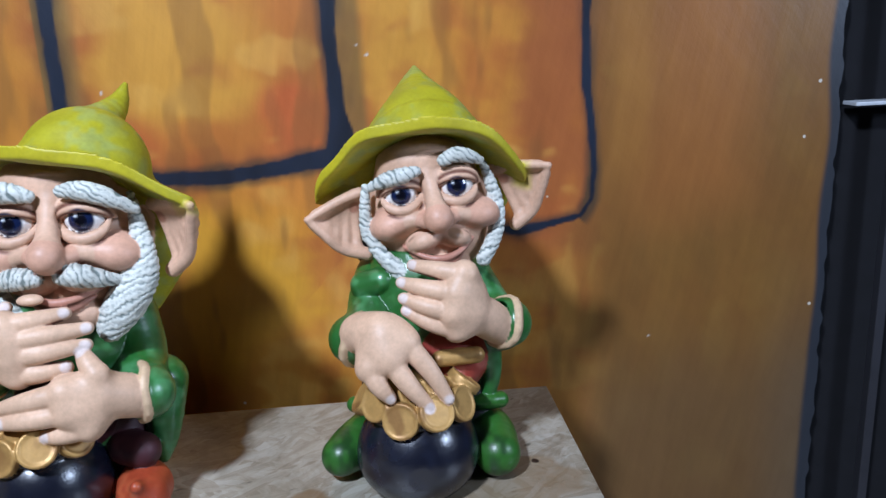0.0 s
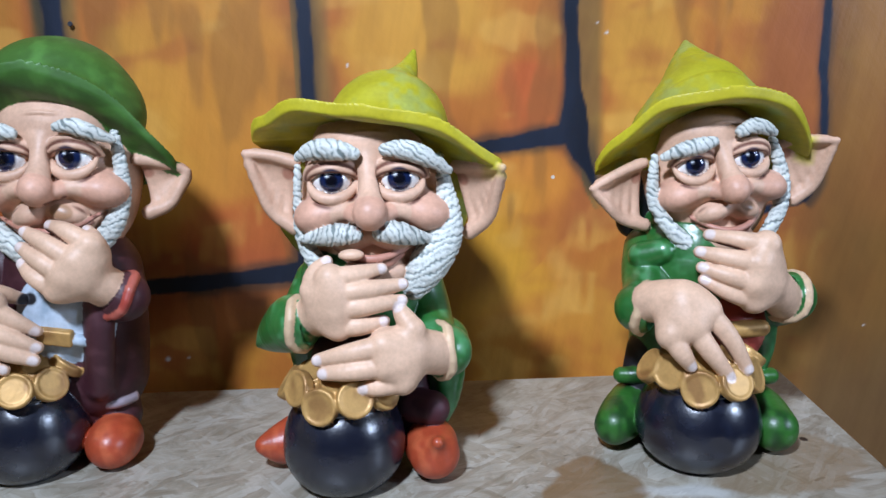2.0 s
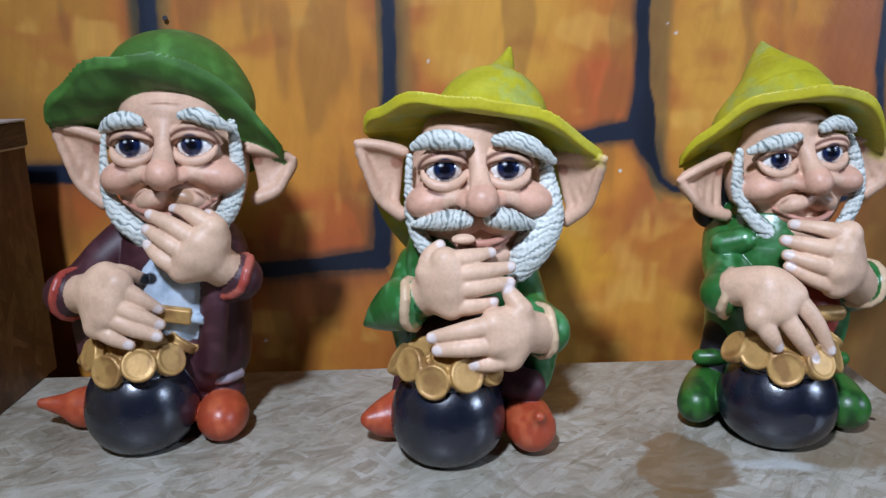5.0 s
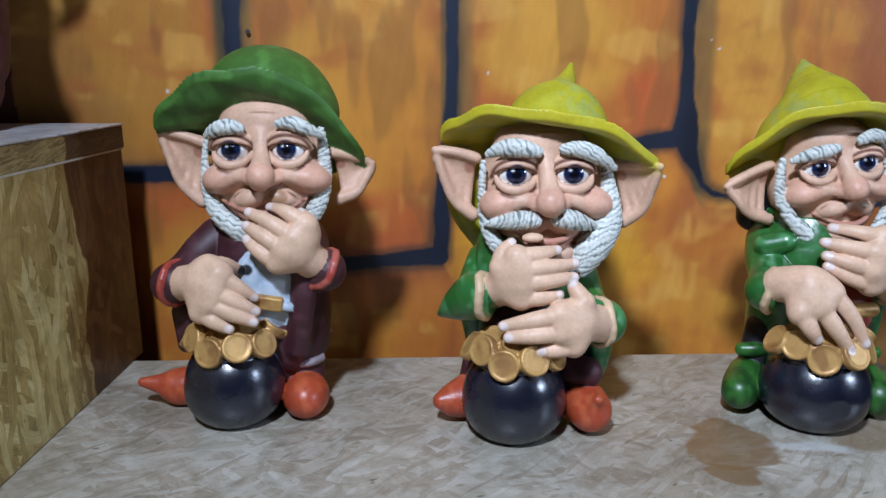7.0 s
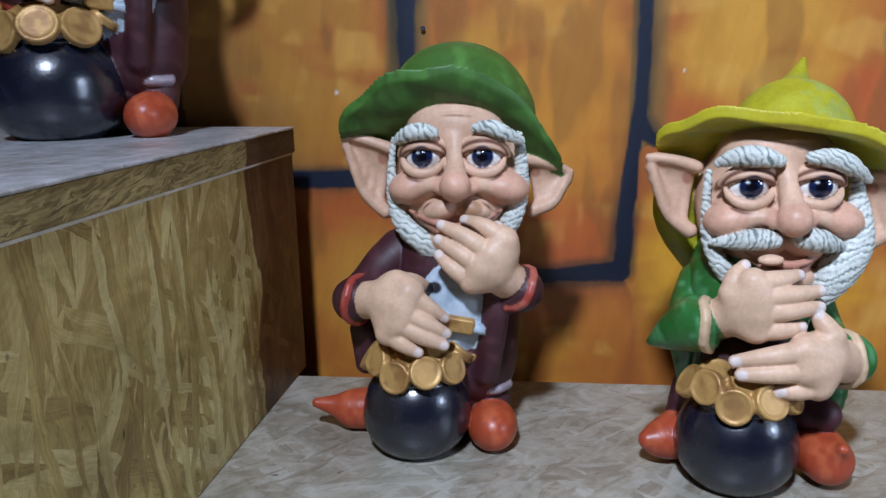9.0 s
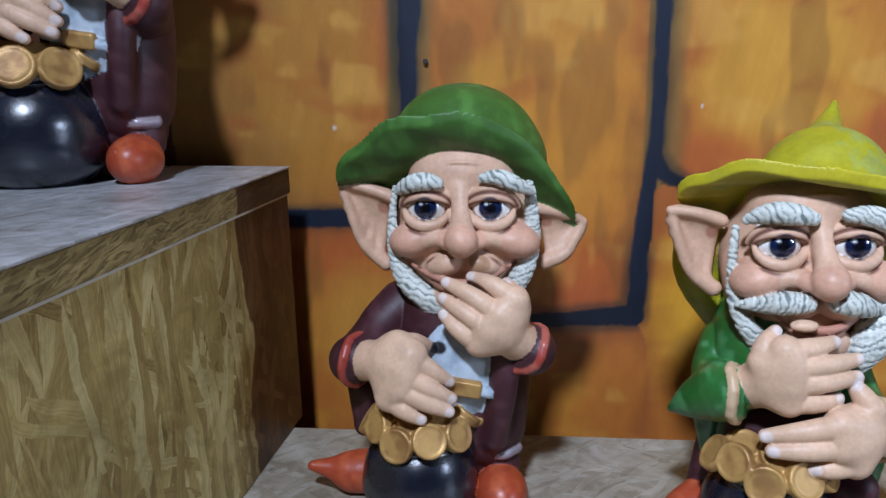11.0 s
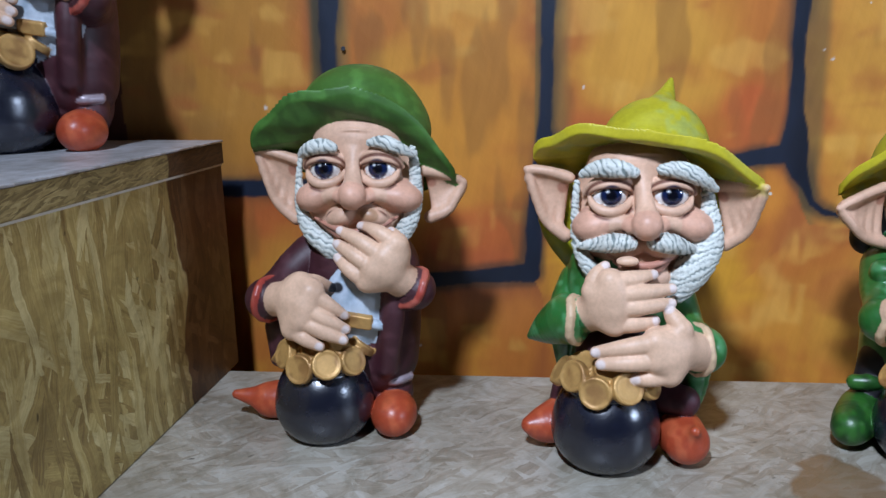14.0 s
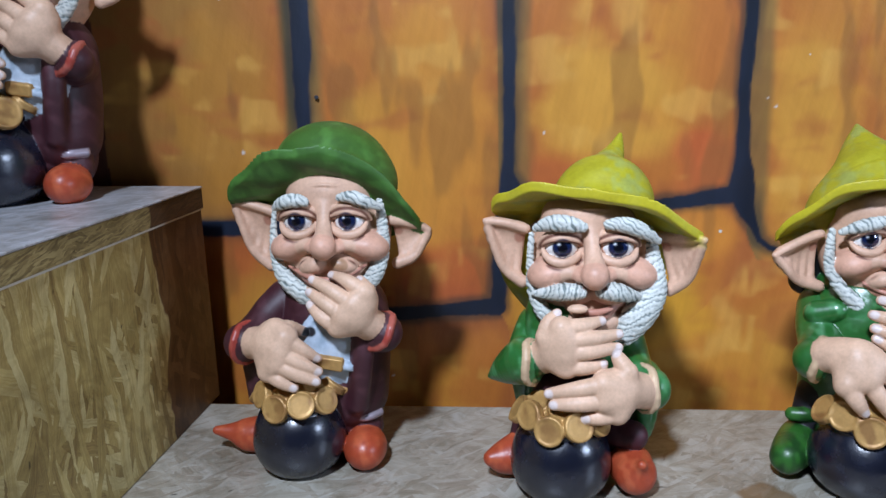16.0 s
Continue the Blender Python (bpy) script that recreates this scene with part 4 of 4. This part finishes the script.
def gnome_floppy(h, pot_x=-0.027, pot_r=0.0575, pot_h=0.104, lift=0.0):
    """Moss-green floppy hat, maroon coat; one hand on the mouth, one on the coins."""
    c = Clay((-0.165, -0.140, -0.004), (0.160, 0.150, 0.450), h)
    torso(c, "maroon", "maroon")
    c.ball((0.02, -0.035, 0.155), (0.05, 0.03, 0.06), "vest", 0.004)
    c.tube([(-0.018, -0.066, 0.155), (0.045, -0.066, 0.142)], 0.006, "vest", 0.002)
    c.press()
    c.slab((0.021, -0.070, 0.1485), (0.017, 0.005, 0.0085), (8, 9, 0), "gold")
    c.press()
    # coat front that hangs open beside the pot
    c.tube([(0.062, -0.045, 0.205), (0.060, -0.060, 0.15), (0.050, -0.052, 0.085)], (0.014, 0.015, 0.012), "maroon", 0.006)
    c.tube([(0.030, 0.005, 0.19), (0.030, 0.0, 0.13), (0.030, -0.005, 0.085)], (0.055, 0.056, 0.052), "maroon", 0.01)
    c.tube([(-0.085, -0.02, 0.12), (-0.088, -0.03, 0.085)], (0.022, 0.012), "maroon", 0.01)
    c.press()
    sleeve(c, [(-0.050, 0.01, 0.205), (-0.070, -0.008, 0.190), (-0.080, -0.03, 0.172)], (0.028, 0.025, 0.024), "maroon", ((-0.088, -0.056, 0.169), (0.88, -0.42, 0.05)), "cuff_red", 0.027)
    sleeve(c, [(0.052, 0.01, 0.20), (0.066, 0.0, 0.172), (0.070, -0.03, 0.175)], (0.028, 0.026, 0.024), "maroon", ((0.083, -0.052, 0.184), (-0.68, -0.42, 0.6)), "cuff_red", 0.027)
    kettle(c, pot_x, -0.058, pot_r, pot_h, COINS)
    # shoes
    c.tube([(-0.075, -0.02, 0.026), (-0.106, -0.022, 0.024)], (0.026, 0.022), "red", 0.006)
    c.tube([(-0.104, -0.022, 0.025), (-0.148, -0.030, 0.034)], (0.020, 0.006), "red", 0.008)
    c.ball((0.056, -0.050, 0.024), (0.028, 0.034, 0.027), "red", 0.006)
    c.ball((0.058, -0.066, 0.026), (0.018, 0.020, 0.018), "red", 0.012)
    c.tube([(0.036, -0.028, 0.062), (0.056, -0.046, 0.062), (0.072, -0.026, 0.062)], 0.006, "silver", 0.004)
    c.press()
    c.head = Matrix.Translation((0.0150, -0.033, 0.320))
    ears = (((-0.072, 0.036, 0.004), (-0.124, 0.034, 0.019), (-0.080, 0.036, -0.066)), ((0.078, 0.046, -0.010), (0.124, 0.058, -0.025), (0.084, 0.046, -0.066)))
    brows = ([(-0.060, 0.0, 0.017, 0.004), (-0.048, -0.007, 0.025, 0.0085), (-0.031, -0.010, 0.029, 0.0095), (-0.019, -0.009, 0.026, 0.006)],
             [(0.024, -0.009, 0.031, 0.005), (0.038, -0.010, 0.033, 0.0085), (0.054, -0.006, 0.025, 0.0085), (0.071, 0.003, 0.016, 0.004)])
    whiskers = ([(-0.066, 0.022, 0.016, 0.003), (-0.069, 0.018, -0.015, 0.0045), (-0.069, 0.014, -0.045, 0.0065), (-0.058, 0.008, -0.073, 0.011), (-0.036, 0.0, -0.092, 0.0125), (-0.012, 0.0, -0.104, 0.012)],
                [(0.068, 0.018, 0.020, 0.005), (0.071, 0.016, -0.010, 0.0075), (0.072, 0.014, -0.040, 0.0085), (0.061, 0.006, -0.072, 0.011), (0.036, 0.004, -0.096, 0.011)])
    face(c, -0.0005, ears, brows, whiskers, [(-0.047, 0.002, -0.058), (-0.022, -0.014, -0.067), (0.004, -0.021, -0.071), (0.030, -0.014, -0.067), (0.050, 0.002, -0.057)], (0.032, -0.058))
    # paint rubbed off beside the mouth
    c.ball((0.021, -0.018, -0.050), (0.011, 0.010, 0.0075), "worn", mark=True, turn=(0, 20, 0))
    c.head = None
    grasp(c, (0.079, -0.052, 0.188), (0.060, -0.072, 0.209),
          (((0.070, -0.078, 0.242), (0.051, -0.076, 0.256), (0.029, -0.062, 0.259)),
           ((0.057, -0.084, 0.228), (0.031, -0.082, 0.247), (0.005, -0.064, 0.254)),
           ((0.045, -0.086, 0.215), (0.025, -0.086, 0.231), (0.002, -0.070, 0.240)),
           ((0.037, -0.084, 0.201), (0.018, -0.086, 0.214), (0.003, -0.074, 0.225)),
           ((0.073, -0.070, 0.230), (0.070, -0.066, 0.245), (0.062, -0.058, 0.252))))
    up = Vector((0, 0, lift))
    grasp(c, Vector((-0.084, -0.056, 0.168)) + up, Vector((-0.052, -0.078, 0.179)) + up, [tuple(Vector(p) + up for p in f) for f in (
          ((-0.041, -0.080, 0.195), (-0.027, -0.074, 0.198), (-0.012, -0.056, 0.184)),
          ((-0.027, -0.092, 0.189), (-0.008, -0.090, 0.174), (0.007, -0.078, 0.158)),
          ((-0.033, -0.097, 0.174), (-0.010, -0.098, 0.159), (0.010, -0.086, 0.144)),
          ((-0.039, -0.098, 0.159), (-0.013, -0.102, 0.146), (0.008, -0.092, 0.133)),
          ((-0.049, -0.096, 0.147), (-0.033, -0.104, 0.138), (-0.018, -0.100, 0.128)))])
    # the shadow at the thumb tip, painted as a black spot
    c.ball(Vector((-0.006, -0.060, 0.185)) + up, (0.009, 0.009, 0.007), "black", mark=True)

    def crown():
        c.ball((0.020, 0.026, 0.360), (0.081, 0.068, 0.064), "moss", 0.014, (4, 6, 0))
        c.ball((0.014, 0.022, 0.392), (0.056, 0.052, 0.041), "moss", 0.03)
    hat(c, (0.011, 0.004), (0.119, 0.046), (0.404, 0.324, 0.285), -0.022, "moss", crown, 0.05, turn=8)
    return c


def gnome_moustache(h):
    """Lime hat with a curled tip and a back flap, green coat; both hands before the mouth."""
    c = Clay((-0.125, -0.140, -0.004), (0.165, 0.150, 0.425), h)
    torso(c, "coat_green", "maroon")
    c.ball((0.0, -0.03, 0.11), (0.05, 0.035, 0.05), "maroon", 0.004)
    c.press()
    # coat tails
    c.tube([(0.085, 0.0, 0.12), (0.086, -0.018, 0.07), (0.083, -0.022, 0.045)], (0.026, 0.016, 0.006), "coat_green", 0.008)
    c.tube([(-0.055, 0.0, 0.12), (-0.062, -0.01, 0.085)], (0.022, 0.006), "coat_green", 0.008)
    sleeve(c, [(-0.045, 0.02, 0.185), (-0.060, 0.0, 0.158), (-0.056, -0.03, 0.158)], (0.022, 0.020, 0.022), "coat_green", ((-0.052, -0.058, 0.165), (0.93, -0.3, 0.12)), "hem", 0.0275)
    c.tube([(-0.060, -0.05, 0.163), (-0.078, -0.038, 0.150), (-0.100, -0.024, 0.133)], (0.028, 0.020, 0.004), "coat_green", 0.008)
    sleeve(c, [(0.056, 0.02, 0.185), (0.068, 0.004, 0.150), (0.071, -0.028, 0.130)], (0.028, 0.026, 0.025), "coat_green", ((0.081, -0.052, 0.130), (-0.9, -0.35, 0.1)), "hem", 0.0285)
    kettle(c, -0.017, -0.060, 0.058, coins=COINS)
    c.tube([(-0.065, -0.02, 0.028), (-0.082, -0.030, 0.026), (-0.100, -0.040, 0.030)], (0.026, 0.022, 0.010), "red", 0.006)
    c.tube([(0.068, -0.048, 0.028), (0.071, -0.066, 0.028)], (0.027, 0.025), "red", 0.006)
    c.tube([(0.071, -0.068, 0.034), (0.074, -0.090, 0.052)], (0.016, 0.006), "red", 0.010)
    c.press()
    c.tube([(0.052, -0.035, 0.066), (0.070, -0.045, 0.066)], 0.018, "maroon", 0.004)
    c.press()
    c.head = Matrix.Translation((0.0150, -0.037, 0.2975))
    ears = (((-0.072, 0.045, 0.012), (-0.120, 0.046, 0.022), (-0.076, 0.045, -0.054)), ((0.086, 0.030, 0.006), (0.128, 0.0, 0.008), (0.098, 0.030, -0.060)))
    brows = ([(-0.061, 0.001, 0.023, 0.005), (-0.046, -0.008, 0.031, 0.0098), (-0.026, -0.012, 0.031, 0.0105), (-0.009, -0.010, 0.026, 0.006)],
             [(0.019, -0.010, 0.029, 0.006), (0.036, -0.012, 0.030, 0.0095), (0.056, -0.007, 0.022, 0.0095), (0.077, 0.005, 0.006, 0.005)])
    whiskers = ([(-0.066, 0.020, 0.010, 0.004), (-0.068, 0.016, -0.030, 0.005), (-0.064, 0.010, -0.058, 0.008), (-0.050, 0.004, -0.084, 0.010), (-0.028, 0.004, -0.104, 0.010)],
                [(0.070, 0.020, 0.018, 0.004), (0.074, 0.016, -0.012, 0.0085), (0.078, 0.012, -0.036, 0.012), (0.074, 0.006, -0.059, 0.0175), (0.057, 0.0, -0.083, 0.0205), (0.042, -0.004, -0.105, 0.013)])
    stache = ([(-0.011, -0.022, -0.047, 0.0075), (-0.026, -0.022, -0.046, 0.0115), (-0.044, -0.013, -0.051, 0.0085), (-0.064, 0.0, -0.055, 0.0035)],
              [(0.013, -0.022, -0.046, 0.0085), (0.028, -0.022, -0.046, 0.012), (0.044, -0.014, -0.053, 0.0085), (0.060, -0.002, -0.058, 0.0035)])
    face(c, 0.0, ears, brows, whiskers, [(-0.033, -0.004, -0.063), (-0.016, -0.017, -0.069), (0.003, -0.022, -0.072), (0.022, -0.016, -0.070), (0.040, -0.003, -0.064)], (0.036, -0.052), stache)
    c.head = None
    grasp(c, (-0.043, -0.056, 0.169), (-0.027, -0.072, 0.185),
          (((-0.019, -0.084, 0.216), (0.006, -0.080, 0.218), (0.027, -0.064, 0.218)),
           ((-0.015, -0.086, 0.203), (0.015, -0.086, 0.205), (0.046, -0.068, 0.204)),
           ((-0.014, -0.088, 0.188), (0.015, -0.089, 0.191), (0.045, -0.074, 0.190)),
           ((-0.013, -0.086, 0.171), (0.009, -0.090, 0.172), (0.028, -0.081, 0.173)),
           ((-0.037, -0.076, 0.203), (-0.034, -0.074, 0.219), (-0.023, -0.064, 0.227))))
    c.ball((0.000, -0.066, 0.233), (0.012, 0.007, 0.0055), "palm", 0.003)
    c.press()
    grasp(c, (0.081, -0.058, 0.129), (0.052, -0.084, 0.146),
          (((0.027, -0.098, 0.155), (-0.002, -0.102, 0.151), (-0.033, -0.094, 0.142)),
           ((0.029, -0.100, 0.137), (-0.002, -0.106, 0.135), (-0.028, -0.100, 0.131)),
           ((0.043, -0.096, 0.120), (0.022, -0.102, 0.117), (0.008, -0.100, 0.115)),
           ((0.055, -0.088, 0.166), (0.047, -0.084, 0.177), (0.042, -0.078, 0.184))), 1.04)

    def crown():
        c.ball((0.035, 0.022, 0.334), (0.061, 0.058, 0.062), "lime", 0.010, (4, 6, 0))
        c.tube([(0.040, 0.050, 0.372), (0.056, 0.082, 0.390), (0.063, 0.092, 0.411)], (0.022, 0.012, 0.003), "lime", 0.010)
        c.tube([(-0.060, 0.05, 0.29), (-0.070, 0.06, 0.25), (-0.030, 0.065, 0.19)], (0.024, 0.026, 0.02), "lime", 0.02)
        c.tube([(0.085, 0.05, 0.29), (0.098, 0.06, 0.25), (0.06, 0.065, 0.19)], (0.024, 0.026, 0.02), "lime", 0.02)
        c.ball((0.015, 0.085, 0.25), (0.085, 0.03, 0.085), "lime", 0.02)
    hat(c, (0.022, -0.006), (0.121, 0.052), (0.366, 0.320, 0.27), -0.014, "lime", crown, 0.05, 1.3, turn=-10)
    return c


def gnome_pointed(h):
    """Lime pointed hat, green coat and boots; head turned aside, one hand under the chin, one on the coins."""
    c = Clay((-0.125, -0.140, -0.004), (0.160, 0.150, 0.430), h)
    torso(c, "coat_green", "black")
    c.ball((0.026, -0.035, 0.125), (0.04, 0.03, 0.045), "cuff_red", 0.004)
    # black ball that stands in for the shade under the chin
    c.ball((0.0, -0.012, 0.19), (0.045, 0.03, 0.04), "black", 0.004)
    c.press()
    c.tube([(0.012, -0.068, 0.133), (0.050, -0.064, 0.133)], 0.0085, "gold", 0.003)
    c.press()
    c.tube([(0.064, -0.035, 0.15), (0.070, -0.03, 0.10), (0.064, -0.03, 0.07)], (0.014, 0.012, 0.008), "coat_green", 0.008)
    sleeve(c, [(-0.040, 0.02, 0.195), (-0.052, -0.004, 0.175), (-0.055, -0.03, 0.160)], (0.030, 0.027, 0.024), "coat_green", ((-0.069, -0.058, 0.156), (0.82, -0.5, -0.1)), "hem", 0.0275)
    c.tube([(-0.058, -0.012, 0.198), (-0.040, -0.022, 0.205)], (0.016, 0.014), "coat_green", 0.006)
    sleeve(c, [(0.052, 0.02, 0.19), (0.074, 0.0, 0.150), (0.080, -0.028, 0.150)], (0.028, 0.028, 0.025), "coat_green", ((0.081, -0.050, 0.161), (-0.82, -0.4, 0.4)), "hem", 0.0275)
    kettle(c, -0.015, -0.078, 0.060, 0.100, COINS)
    c.tube([(-0.064, -0.010, 0.028), (-0.080, -0.036, 0.028), (-0.094, -0.056, 0.028)], (0.026, 0.026, 0.021), "shoe_green", 0.006)
    c.tube([(0.062, -0.01, 0.028), (0.066, -0.040, 0.030), (0.067, -0.074, 0.027)], (0.024, 0.027, 0.024), "shoe_green", 0.006)
    c.press()
    for x, y in ((-0.062, -0.002), (0.062, -0.018)):
        c.tube([(x - 0.016, y - 0.014, 0.066), (x, y - 0.020, 0.068), (x + 0.016, y - 0.014, 0.066)], 0.009, "shoe_green", 0.004)
    c.press()
    c.head = Matrix.Translation((0.0120, -0.030, 0.2970)) @ Euler((0, radians(-4), radians(3))).to_matrix().to_4x4() @ Matrix.Scale(0.89, 4)
    c.size = 0.89
    ears = (((-0.076, 0.040, 0.002), (-0.140, 0.032, -0.020), (-0.078, 0.040, -0.072)), ((0.082, 0.036, 0.010), (0.143, 0.016, 0.008), (0.104, 0.040, -0.062)))
    brows = ([(-0.066, 0.0, 0.013, 0.005), (-0.047, -0.008, 0.021, 0.009), (-0.027, -0.011, 0.024, 0.0095), (-0.013, -0.010, 0.026, 0.006)],
             [(0.018, -0.010, 0.034, 0.007), (0.033, -0.010, 0.040, 0.0095), (0.047, -0.006, 0.035, 0.0085), (0.061, 0.002, 0.027, 0.005)])
    whiskers = ([(-0.070, 0.020, 0.010, 0.005), (-0.074, 0.017, -0.018, 0.0075), (-0.076, 0.013, -0.042, 0.008), (-0.062, 0.006, -0.068, 0.009), (-0.042, 0.0, -0.090, 0.010)],
                [(0.068, 0.020, 0.018, 0.005), (0.076, 0.017, -0.012, 0.0085), (0.079, 0.013, -0.040, 0.009), (0.070, 0.006, -0.066, 0.0095), (0.054, 0.002, -0.088, 0.009)])
    face(c, -0.001, ears, brows, whiskers, [(-0.036, 0.0, -0.060), (-0.016, -0.015, -0.071), (0.004, -0.021, -0.075), (0.026, -0.015, -0.071), (0.044, 0.0, -0.060)], (0.032, -0.056), lift=(0.0, 0.002))
    c.ball((0.022, -0.018, -0.048), (0.009, 0.010, 0.006), "worn", mark=True, turn=(0, 20, 0))
    c.head, c.size = None, 1.0
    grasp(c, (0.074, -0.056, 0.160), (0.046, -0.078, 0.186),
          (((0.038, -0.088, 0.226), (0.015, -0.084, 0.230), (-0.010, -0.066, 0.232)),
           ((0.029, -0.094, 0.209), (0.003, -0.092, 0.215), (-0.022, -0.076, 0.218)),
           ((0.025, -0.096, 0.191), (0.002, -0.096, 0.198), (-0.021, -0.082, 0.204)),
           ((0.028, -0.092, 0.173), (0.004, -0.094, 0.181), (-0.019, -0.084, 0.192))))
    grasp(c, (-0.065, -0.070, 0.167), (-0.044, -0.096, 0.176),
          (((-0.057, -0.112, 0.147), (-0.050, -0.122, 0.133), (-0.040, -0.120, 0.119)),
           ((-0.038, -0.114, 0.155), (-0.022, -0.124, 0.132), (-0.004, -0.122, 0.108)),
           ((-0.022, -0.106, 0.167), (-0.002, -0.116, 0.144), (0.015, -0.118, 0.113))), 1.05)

    def crown():
        c.ball((0.010, 0.026, 0.320), (0.075, 0.062, 0.055), "lime", 0.02, (8, -6, 0))
        c.tube([(0.013, 0.032, 0.346), (0.010, 0.074, 0.385), (0.010, 0.094, 0.413)], (0.052, 0.023, 0.003), "lime", 0.016)
        c.tube([(-0.050, 0.05, 0.27), (-0.050, 0.06, 0.22)], (0.026, 0.02), "black", 0.02)
        c.tube([(0.075, 0.05, 0.27), (0.07, 0.06, 0.22)], (0.026, 0.02), "lime", 0.02)
    hat(c, (0.007, 0.010), (0.109, 0.068), (0.369, 0.294, 0.26), 0.007, "lime", crown, 0.075, 1.1, turn=-4)
    return c


finish(gnome_floppy(0.0015), "gnome_statue", "painted gnome statue with a floppy moss-green hat and maroon coat", pose(0.225, -0.24, 0.6))
finish(gnome_floppy(0.002, -0.046, 0.073, 0.122, 0.022), "gnome_statue", "painted gnome statue in maroon with a larger pot on the crate", pose(-0.165, -0.172, 0.9375))
finish(gnome_moustache(0.0015), "gnome_statue", "painted gnome statue with a moustache, lime hat and green coat", pose(0.545, -0.285, 0.6))
finish(gnome_pointed(0.0015), "gnome_statue", "painted gnome statue with a pointed lime hat and green boots", pose(0.90, -0.25, 0.6))
